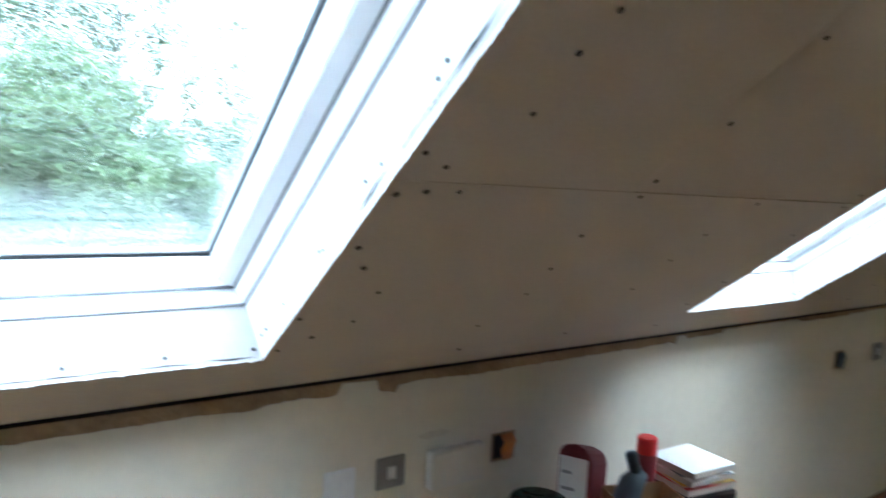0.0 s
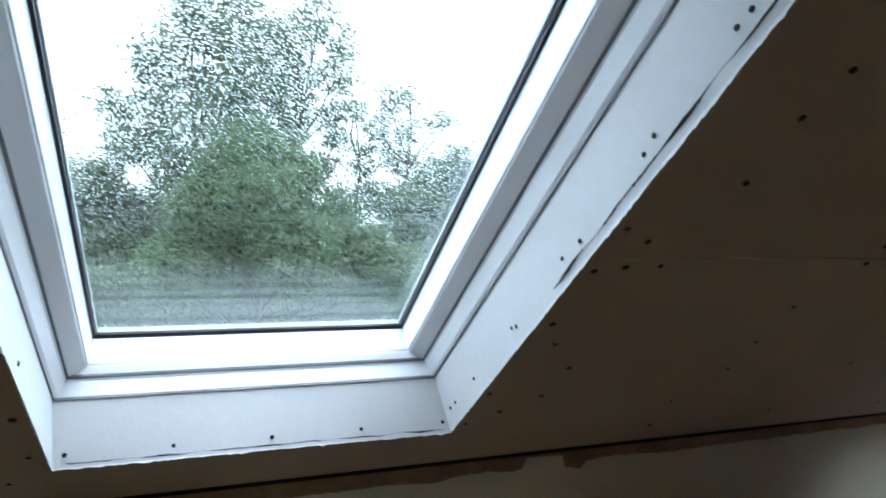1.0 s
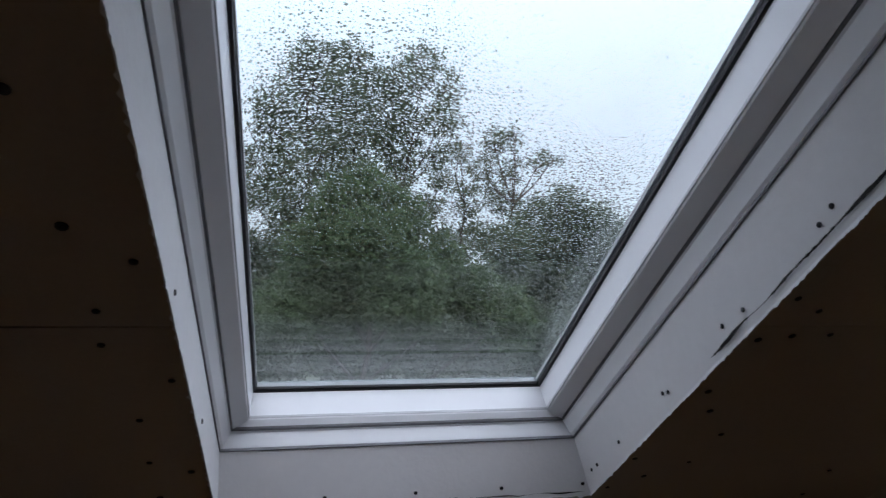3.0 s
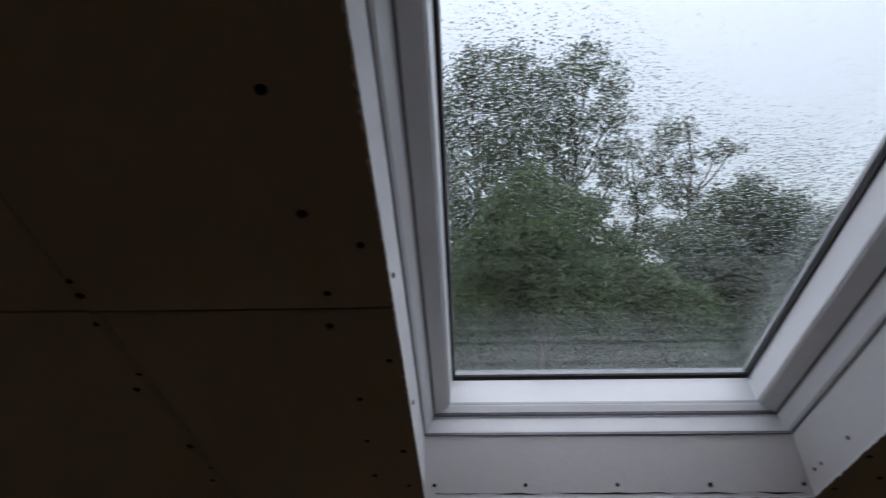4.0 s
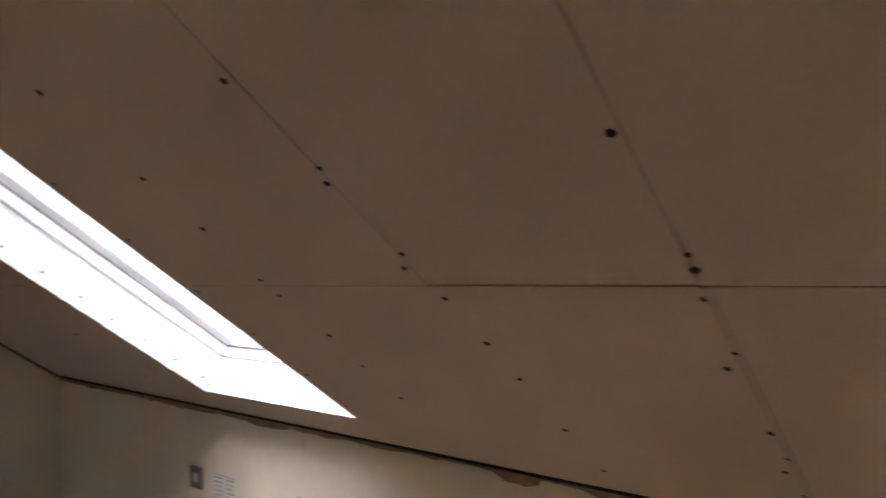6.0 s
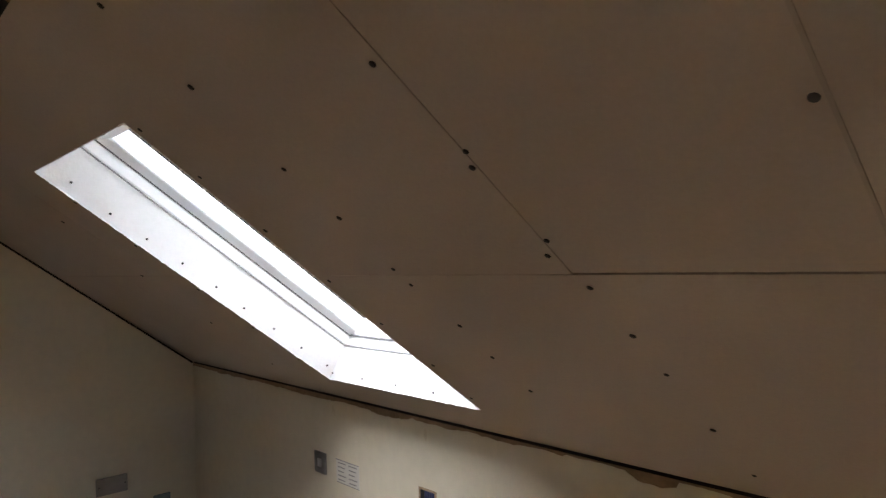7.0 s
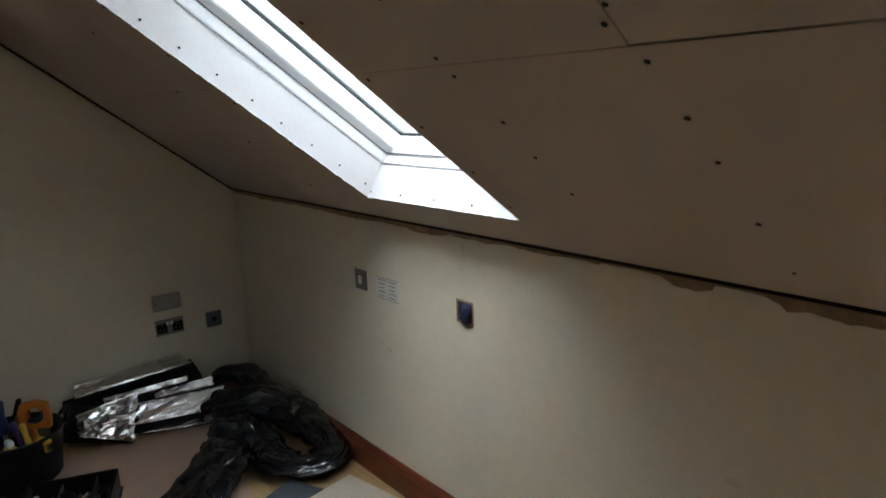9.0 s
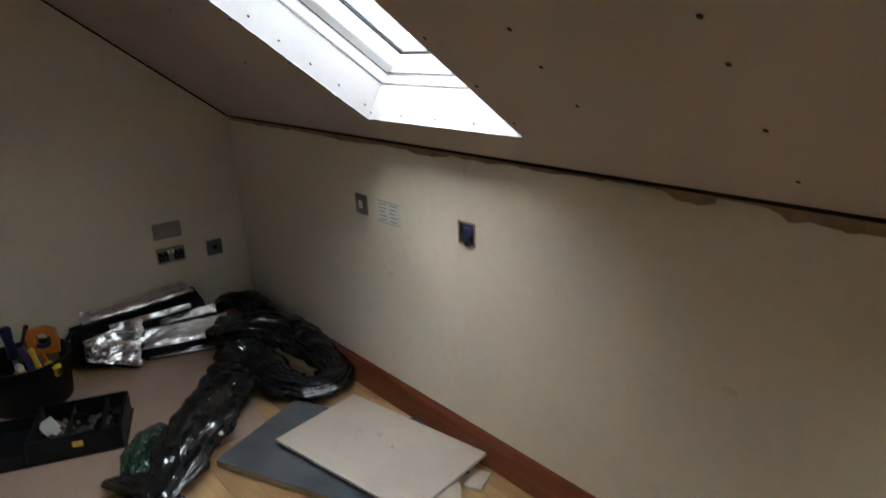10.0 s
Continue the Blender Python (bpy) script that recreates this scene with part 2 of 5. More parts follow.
def lathe(bm, profile, sides=20, at=(0, 0, 0)):
    rings = [[bm.verts.new((at[0] + r * math.cos(k * math.tau / sides), at[1] + r * math.sin(k * math.tau / sides), at[2] + z)) for k in range(sides)] for r, z in profile]
    for r0, r1 in zip(rings, rings[1:]):
        for k in range(sides):
            bm.faces.new((r0[k], r0[(k + 1) % sides], r1[(k + 1) % sides], r1[k]))
    bm.faces.new(rings[0])
    bm.faces.new(rings[-1])


# ---- the roof's slope: x along the low wall, s up the slope, d outwards ----
SLOPE, WALL_TOP, LENGTH = radians(37.45), 1.142, 8.6
CS, SN = math.cos(SLOPE), math.sin(SLOPE)


def on_slope(x, s, d=0.0):
    return Vector((x, -s * CS + d * SN, WALL_TOP + s * SN + d * CS))


def slope_box(bm, x0, x1, s0, s1, d0, d1, mi=0):
    return hull8(bm, [on_slope(x, s, d) for d in (d0, d1) for x, s in ((x0, s0), (x1, s0), (x1, s1), (x0, s1))], mi)


SEAM, BOARD_TOP, RIDGE = 0.797, 1.512, 3.25
RIDGE_Y = -RIDGE * CS
BACK_Y = 2 * RIDGE_Y
# openings in the boards: left, right, bottom, top; then the window frame's rectangle behind
WINDOWS = [
    ((1.560, 2.300, 0.172, 1.275), (1.625, 2.291, 0.226, 1.250)),
    ((3.7392, 4.445, 0.186, 1.285), (3.740, 4.407, 0.257, 1.262)),
    ((5.836, 6.510, 0.190, 1.275), (5.846, 6.486, 0.257, 1.262)),
]
FRAME_D = 0.090

# floor under everything
floor = tagged(finish(new_box(-0.15, LENGTH + 0.15, BACK_Y - 0.15, 0.15, -0.12, -0.012), "floor", M_TIMBER), kind="structure", label="timber floor deck under oak laminate")

# walls
bm = bmesh.new()
box(bm, -0.15, LENGTH + 0.15, 0.004, 0.15, -0.012, WALL_TOP - 0.0085)
hull8(bm, [(x, y, z) for x, y, z in ((-0.15, 0.045, WALL_TOP - 0.012), (-0.15, 0.15, WALL_TOP - 0.012), (-0.15, 0.15, WALL_TOP + 0.004), (-0.15, 0.045, WALL_TOP + 0.084),
                                     (LENGTH + 0.15, 0.045, WALL_TOP - 0.012), (LENGTH + 0.15, 0.15, WALL_TOP - 0.012), (LENGTH + 0.15, 0.15, WALL_TOP + 0.004), (LENGTH + 0.15, 0.045, WALL_TOP + 0.084))])
wall_north = tagged(finish(bm, "wall_north", M_PLASTER), kind="structure", label="low knee wall of bare brown plaster under cream paint")


TORN = [(0.0, 20), (0.4, 25), (0.8, 20), (1.2, 27), (1.45, 19), (1.60, 24), (1.66, 31), (1.80, 27), (1.84, 17), (2.0, 21), (2.1, 15), (2.20, 17), (2.266, 19), (2.33, 16), (2.374, 13), (2.404, 14), (2.458, 19), (2.47, 12), (2.645, 13), (2.677, 31), (2.737, 35), (2.78, 25), (2.786, 11),
        (2.883, 13), (2.93, 22), (2.948, 39), (3.0, 30), (3.066, 38), (3.125, 35), (4.40, 39), (4.457, 45), (4.504, 38), (4.592, 32), (4.654, 43), (4.69, 37), (4.703, 13),
        (4.797, 14), (4.806, 44), (4.852, 53), (4.866, 35), (4.934, 30), (5.046, 37), (5.97, 32), (6.01, 39), (6.024, 12), (6.065, 12), (6.07, 26), (6.288, 24), (6.31, 11),
        (6.84, 12), (6.87, 24), (7.14, 28), (7.5, 19), (9.9, 20)]


def ragged(x):
    """How far below the slope the paint ends: a torn edge with a few larger bites."""
    k = max(i for i, p in enumerate(TORN) if p[0] <= x)
    (xa, da), (xb, db) = TORN[k], TORN[min(k + 1, len(TORN) - 1)]
    d = da + (db - da) * ((x - xa) / (xb - xa) if xb > xa else 0)
    n2 = noise.noise(Vector((x * 13.0, 7.1, 0)))
    n3 = noise.noise(Vector((x * 47.0, 1.7, 0)))
    return max(0.0095, d * 0.001 + (0.0035 * n2 + 0.0035 * n3) * (1.0 if d > 16 else 0.5))


bm = bmesh.new()
steps = 2200
cols = []
for i in range(steps + 1):
    x = LENGTH * i / steps
    top = WALL_TOP - ragged(x)
    cols.append([bm.verts.new((x, y, z)) for y, z in ((0, -0.012), (0, top), (0.0045, top - 0.002))])
for a, b in zip(cols, cols[1:]):
    for k in range(2):
        bm.faces.new((a[k], b[k], b[k + 1], a[k + 1]))
part("paint_skin", bm, M_WALL, wall_north, "cream emulsion paint with a torn upper edge")


def gable(name, x0, x1):
    bm = bmesh.new()
    up = 0.095 / CS
    prof = [(0.0, -0.012), (0.0, WALL_TOP + up), (RIDGE_Y, WALL_TOP + RIDGE * SN + up), (BACK_Y, WALL_TOP + up), (BACK_Y, -0.012)]
    a = [bm.verts.new((x0, y, z)) for y, z in prof]
    b = [bm.verts.new((x1, y, z)) for y, z in prof]
    bm.faces.new(a)
    bm.faces.new(b[::-1])
    for i in range(len(prof)):
        j = (i + 1) % len(prof)
        bm.faces.new((a[i], a[j], b[j], b[i]))
    return tagged(finish(bm, name, M_WALL), kind="structure", label="cream painted gable end wall")


wall_west = gable("wall_west", -0.15, 0.0)
wall_east = gable("wall_east", LENGTH, LENGTH + 0.15)
tagged(finish(new_box(-0.15, LENGTH + 0.15, BACK_Y - 0.15, BACK_Y, -0.012, WALL_TOP), "wall_south", M_WALL), kind="structure", label="cream painted low wall behind")

# outer roof: felted deck with holes at the windows
bm = bmesh.new()
D0, D1 = FRAME_D + 0.002, 0.190
edges = [-0.15]
for _, (x0, x1, s0, s1) in WINDOWS:
    x0, x1, s0, s1 = x0 - 0.012, x1 + 0.012, s0 - 0.012, s1 + 0.012
    edges += [x0, x1]
    slope_box(bm, x0, x1, -0.35, s0, D0, D1)
    slope_box(bm, x0, x1, s1, RIDGE, D0, D1)
edges.append(LENGTH + 0.15)
for a, b in zip(edges[::2], edges[1::2]):
    slope_box(bm, a, b, -0.35, RIDGE, D0, D1)
roof = tagged(finish(bm, "roof", M_ROOF), kind="structure", label="dark felted roof deck over the rafters")


def rear_box(bm, x0, x1, s0, s1, d0, d1):
    """A box on the far slope, the mirror image of this one about the ridge."""
    hull8(bm, [Vector((p.x, 2 * RIDGE_Y - p.y, p.z)) for p in [on_slope(x, u, d) for d in (d0, d1) for x, u in ((x0, s0), (x1, s0), (x1, s1), (x0, s1))]])


# Unseen openings added in the far slope to let in fill daylight.
REAR = [(1.55, 2.25), (3.75, 4.45), (5.9, 6.6)]
R0, R1 = 1.30, 1.52
bm = bmesh.new()
rear_edges = [-0.15]
for x0, x1 in REAR:
    rear_edges += [x0, x1]
    rear_box(bm, x0, x1, -0.35, R0, 0.0, 0.16)
    rear_box(bm, x0, x1, R1, RIDGE + 0.1, 0.0, 0.16)
rear_edges.append(LENGTH + 0.15)
for a, b in zip(rear_edges[::2], rear_edges[1::2]):
    rear_box(bm, a, b, -0.35, RIDGE + 0.1, 0.0, 0.16)
tagged(finish(bm, "ceiling_rear", M_BOARD), kind="structure", label="unseen far slope of plasterboard with three openings added for light")
# White frames for the added openings.
for k, (x0, x1) in enumerate(REAR):
    w = tagged(new("window_%d" % (k + 4)), "white framed opening, unseen, added in the far slope to brighten the room", kind="structure")
    for a0, a1, b0, b1 in ((x0, x0 + 0.06, R0, R1), (x1 - 0.06, x1, R0, R1), (x0 + 0.06, x1 - 0.06, R0, R0 + 0.06), (x0 + 0.06, x1 - 0.06, R1 - 0.06, R1)):
        bm = bmesh.new()
        rear_box(bm, a0 + 0.001, a1 - 0.001, b0 + 0.001, b1 - 0.001, 0.09, 0.15)
        part("window_frame", bm, M_FRAME, w)

# ceiling: boards with open joints, cut round the windows
bm = bmesh.new()
GAP, TIGHT, T = 0.0038, 0.0008, 0.0125


def seam_gap(x):
    return GAP if 2.9 < x < 3.3 else 0.0016 if 3.3 < x < 3.8 or x > 4.9 else TIGHT


def board_row(s0, s1, joints):
    """One row of boards; each is notched by the openings that it meets."""
    for a, b in zip(joints, joints[1:]):
        xs = sorted({a, b} | {v for o, _ in WINDOWS for v in o[:2] if a < v < b})
        for p, q in zip(xs, xs[1:]):
            hit = [o for o, _ in WINDOWS if o[0] <= p + 1e-6 and o[1] >= q - 1e-6]
            bits = [(s0, s1)]
            if hit:
                o = hit[0]
                bits = [(u, v) for u, v in ((s0, min(s1, o[2])), (max(s0, o[3]), s1)) if v - u > 0.004]
            for u, v in bits:
                ga, gb = (TIGHT if p == a else 0.0), (TIGHT if q == b else 0.0)
                g0, g1 = (seam_gap(p) if u == s0 and s0 > 0.1 else 0.0), (seam_gap(p) if v == s1 else 0.0)
                slope_box(bm, p + ga, q - gb, u + g0, v - g1, 0.0, T)


board_row(0.0065, SEAM, [0.012, 0.99, 3.385, 5.2, 7.6, LENGTH])
board_row(SEAM, BOARD_TOP, [0.012, 1.30, 2.99, 3.385, 4.95, 7.1, LENGTH])
ceiling = tagged(finish(bm, "ceiling", M_BOARD), kind="structure", label="sloping ceiling of unpainted brown-grey plasterboard with open joints")

# Thin darker strips, coloured as the shade in the tapered board edges.
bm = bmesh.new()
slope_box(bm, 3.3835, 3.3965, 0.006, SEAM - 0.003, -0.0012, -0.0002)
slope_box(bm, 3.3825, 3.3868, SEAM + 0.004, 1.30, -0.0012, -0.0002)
tagged(finish(bm, "trim_taper_shade", M_TAPER_SHADE), kind="structure", label="darker strip standing in for shade in the tapered board joint")
# Solid near-black strips that paint the shade along board edges and wall top.
bm = bmesh.new()
slope_box(bm, 0.0006, 0.0022, 0.0, BOARD_TOP, -0.010, -0.0006)
slope_box(bm, 0.012, LENGTH, 0.0, 0.030, T + 0.0005, T + 0.003)
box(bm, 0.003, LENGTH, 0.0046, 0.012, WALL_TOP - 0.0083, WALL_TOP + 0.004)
slope_box(bm, 2.992, 3.384, SEAM - 0.012, SEAM + 0.012, T + 0.0005, T + 0.003)
slope_box(bm, 4.95, 5.83, SEAM - 0.012, SEAM + 0.012, T + 0.0005, T + 0.003)
tagged(finish(bm, "trim_gap_shade", M_DARK), kind="structure", label="near-black strips standing in for the shade in gaps at the board edges")

# rafters over the boards, bare above them
rafters = []
for i in range(22):
    x = 0.02 + 0.39 * i
    if any(o[0] - 0.05 < x + 0.045 and x < o[1] + 0.05 for o, _ in WINDOWS):
        bm = bmesh.new()
        slope_box(bm, x, x + 0.045, 1.30, RIDGE - 0.02, T + 0.001, FRAME_D)
    else:
        bm = bmesh.new()
        slope_box(bm, x, x + 0.045, 0.02, RIDGE - 0.02, T + 0.001, FRAME_D)
    part("rafter", bm, M_TIMBER, roof)

# ---- roof windows ----
def ring(bm, rect, profile, kb=0.34, kr=1.03):
    """A mitred ring on the slope; profile of (inset, depth); the bottom rail is kb times and one stile kr times as wide."""
    x0, x1, s0, s1 = rect
    loops = [[bm.verts.new(on_slope(x, s, d)) for x, s in ((x0 + u, s0 + kb * u), (x1 - kr * u, s0 + kb * u), (x1 - kr * u, s1 - u), (x0 + u, s1 - u))] for u, d in profile]
    for a, b in zip(loops, loops[1:] + loops[:1]):
        for k in range(4):
            bm.faces.new((a[k], a[(k + 1) % 4], b[(k + 1) % 4], b[k]))


def roof_window(number, opening, rect, deep=0.0):
    """A roof window with its lined reveal; deep sets its frame further out."""
    w = tagged(new("window_%d" % number), "white framed roof window with rain on its pane", kind="structure")
    x0, x1, s0, s1 = rect
    back_d = FRAME_D + deep

    def rim(bm, profile, *widths):
        ring(bm, rect, [(u, d + deep) for u, d in profile], *widths)

    bm = bmesh.new()
    rim(bm, [(0.002, 0.092), (0.006, 0.096), (0.0150, 0.120), (0.0175, 0.122), (0.0175, 0.150), (-0.003, 0.150), (-0.003, 0.092)])
    part("frame", bm, M_FRAME, w, "white lacquered fixed frame")
    bm = bmesh.new()
    rim(bm, [(0.0197, 0.1265), (0.0215, 0.1255), (0.0455, 0.1400), (0.0475, 0.1430), (0.0475, 0.1470), (0.0530, 0.2005), (0.0530, 0.2055), (0.0197, 0.2055)])
    sash = part("sash", bm, M_FRAME, w, "white lacquered opening sash")
    bm = bmesh.new()
    rim(bm, [(0.0470, 0.1425), (0.0488, 0.1435), (0.0490, 0.1475), (0.0470, 0.1465)])
    part("bead", bm, M_FRAME_EDGE, sash, "grey bead line")
    bm = bmesh.new()
    rim(bm, [(0.0520, 0.1925), (0.0566, 0.1940), (0.0566, 0.2012), (0.0524, 0.2012)])
    slope_box(bm, x0 + 0.0567, x1 - 0.0584, s0 + 0.0193, s0 + 0.0250, 0.1965 + deep, 0.2012 + deep)
    part("gasket", bm, M_GASKET, sash, "black rubber gasket")
    bm = bmesh.new()
    rim(bm, [(0.0540, 0.2060), (0.0590, 0.2060), (0.0590, 0.2130), (0.0540, 0.2130)])
    part("spacer", bm, M_SPACER, sash, "grey spacer bar between the panes")
    for u, d0, foot, note in ((0.0532, 0.2014, 0.004, "clear inner pane"), (0.0532, 0.2136, 0.014, "outer pane wet with rain")):
        bm = bmesh.new()
        slope_box(bm, x0 + u, x1 - 1.03 * u, s0 + 0.34 * u - foot, s1 - u, d0 + deep, d0 + 0.004 + deep)
        pane = part("pane", bm, M_GLASS, sash, note)
        pane.visible_shadow = False
    bm = bmesh.new()
    rim(bm, [(-0.02, 0.2060), (0.0440, 0.2065), (0.0525, 0.2120), (0.0525, 0.2185), (0.030, 0.224), (-0.02, 0.224)])
    part("flashing", bm, M_GREY_PLASTIC, w, "dark grey outer flashing")
    # linings of the reveal: sides square to the slope, sill upright, head level
    a0, a1, b0, b1 = opening
    t = 0.012
    front = [(a0, b0), (a1, b0), (a1, b1), (a0, b1)]
    back = [(x0, s0), (x1, s0), (x1, s1), (x0, s1)]
    out_f = [(a0 - t, b0 - t), (a1 + t, b0 - t), (a1 + t, b1 + t), (a0 - t, b1 + t)]
    out_b = [(x0 - t, s0 - t), (x1 + t, s0 - t), (x1 + t, s1 + t), (x0 - t, s1 + t)]
    for k, nm in enumerate(("sill_lining", "right_lining", "head_lining", "left_lining")):
        j = (k + 1) % 4
        bm = bmesh.new()
        hull8(bm, [on_slope(*front[k], -0.0005), on_slope(*front[j], -0.0005), on_slope(*back[j], back_d), on_slope(*back[k], back_d),
                   on_slope(*out_f[k], T), on_slope(*out_f[j], T), on_slope(*out_b[j], back_d), on_slope(*out_b[k], back_d)])
        part("lining", bm, M_WHITE_BOARD, w, "white plasterboard reveal lining")
    # solid rings coloured like the shade between lining and frame, frame and sash
    bm = bmesh.new()
    rim(bm, [(-0.001, 0.0885), (0.0022, 0.0885), (0.0022, 0.0935), (-0.001, 0.0935)], 1.0, 1.0)
    part("joint", bm, M_JOINT_SHADE, w, "grey ring in place of the shade between lining and frame")
    bm = bmesh.new()
    rim(bm, [(0.0168, 0.1215), (0.0204, 0.1245), (0.0204, 0.1285), (0.0168, 0.1255)], 0.62)
    part("joint", bm, M_GROOVE_SHADE, w, "dark ring in place of the shade between frame and sash")
    # torn paper edge and filler along the cut boards
    bm = bmesh.new()
    for k in range(4):
        j = (k + 1) % 4
        p, q = Vector(front[k]), Vector(front[j])
        n = max(20, int((q - p).length / 0.0032))
        inward = Vector((-(q - p).y, (q - p).x)).normalized()
        prev = None
        for i in range(n + 1):
            c = p.lerp(q, i / n)
            h = noise.noise(Vector((c.x * 60, c.y * 60, number)))
            g = noise.noise(Vector((c.x * 190, c.y * 190, number + 5)))
            low = 0.0012 + 0.0030 * max(0, h) + 0.0042 * max(0, g)
            i0, i1 = c - inward * (0.0012 + (0.0055 * max(0, noise.noise(Vector((c.x * 120, c.y * 120, number + 9)))) if k in (1, 3) else 0.002 * max(0, h))), c + inward * 0.0007
            cur = [bm.verts.new(on_slope(i0.x, i0.y, -0.0008)), bm.verts.new(on_slope(i1.x, i1.y, -low)), bm.verts.new(on_slope(i1.x + inward.x * 0.0004, i1.y + inward.y * 0.0004, 0.006))]
            if prev:
                bm.faces.new((prev[0], cur[0], cur[1], prev[1]))
                bm.faces.new((prev[1], cur[1], cur[2], prev[2]))
            prev = cur
    part("torn_edge", bm, M_WHITE_BOARD, w, "ragged white cut edge of the boards")
    return w


DEEP = [0.017, 0.0, 0.0]
windows = [roof_window(i + 1, o, r, DEEP[i]) for i, (o, r) in enumerate(WINDOWS)]



def raindrops(pane, rect, seed):
    """Small round water drops all over the outer face of a pane, thinner towards its foot."""
    rng = random.Random(seed)
    x0, x1, s0, s1 = rect[0] + 0.056, rect[1] - 0.058, rect[2] + 0.022, rect[3] - 0.056
    vs, fs, base_d, step = [], [], 0.21775, 0.0048
    sides = 8
    rim = [(math.cos(k * math.tau / sides), math.sin(k * math.tau / sides)) for k in range(sides)]
    for i in range(int((x1 - x0) / step)):
        for j in range(int((s1 - s0) / step)):
            x, s = x0 + (i + rng.uniform(0.1, 0.9)) * step, s0 + (j + rng.uniform(0.1, 0.9)) * step
            up = min(1.0, max(0.0, (s - s0 - 0.10 + 0.22 * max(0.0, (x - x0) / (x1 - x0) - 0.62)) / 0.20))
            patch = 0.92 + 0.50 * noise.noise(Vector((x * 9, s * 9, seed)))
            if rng.random() > patch * (0.07 + 0.93 * up):
                continue
            r = 0.0010 + 0.0015 * rng.random() ** 1.5 * (0.6 + 0.4 * up)
            ry, h = r * rng.uniform(0.85, 1.15), r * rng.uniform(0.18, 0.27)
            n0 = len(vs)
            for scale, lift in ((1.0, 0.0), (1.0, 0.0), (0.72, 0.30), (0.34, 0.68)):
                vs += [on_slope(x + a * r * scale, s + b * ry * scale - 0.62 * ry * lift, base_d + h * lift) for a, b in rim]
            vs.append(on_slope(x, s - 0.62 * ry * 0.9, base_d + h))
            fs.append(tuple(n0 + k for k in range(sides)))
            for q in (1, 2):
                for k in range(sides):
                    a, b = n0 + q * sides + k, n0 + q * sides + (k + 1) % sides
                    fs.append((a, a + sides, b + sides, b))
            for k in range(sides):
                fs.append((n0 + 3 * sides + (k + 1) % sides, n0 + 3 * sides + k, n0 + 4 * sides))
    me = bpy.data.meshes.new("raindrops")
    me.from_pydata(vs, [], fs)
    me.polygons.foreach_set("use_smooth", [True] * len(me.polygons))
    me.materials.append(M_WATER)
    ob = tagged(new("raindrops", me), "clear raindrops beaded on the glass", kind="stuff")
    ob.parent = pane
    ob.visible_shadow = False
    return ob


raindrops(windows[1], WINDOWS[1][1], 3)

# ---- skirting board ----
def skirting(name, p0, p1, normal):
    """A moulded board along the floor from p0 to p1; normal points into the room."""
    prof = [(0, 0), (0.019, 0), (0.019, 0.088), (0.016, 0.092), (0.017, 0.097), (0.013, 0.103), (0.010, 0.113), (0.009, 0.120), (0.006, 0.126), (0.0, 0.128)]
    bm = bmesh.new()
    nv = Vector(normal)
    loops = [[bm.verts.new(Vector(p) + nv * (u + 0.0005) + Vector((0, 0, z))) for u, z in prof] for p in (p0, p1)]
    a, b = loops
    for i in range(len(prof)):
        j = (i + 1) % len(prof)
        bm.faces.new((a[i], a[j], b[j], b[i]))
    bm.faces.new(a)
    bm.faces.new(b[::-1])
    return tagged(finish(bm, name, M_SKIRT), kind="structure", label="mahogany stained moulded skirting board")


skirting("baseboard_north", (0.0, 0, 0), (LENGTH, 0, 0), (0, -1, 0))
skirting("baseboard_west", (0, -0.0195, 0), (0, BACK_Y, 0), (1, 0, 0))

# ---- outside ----
GROUND = -2.9
ground = tagged(finish(new_box(-900, 900, -1500, 1500, GROUND - 0.5, GROUND), "ground", M_GRASS), kind="structure", label="wet grassy ground far below the window")


def polar(az, dist):
    return (3.87 + math.sin(radians(az)) * dist, -1.4 + math.cos(radians(az)) * dist)


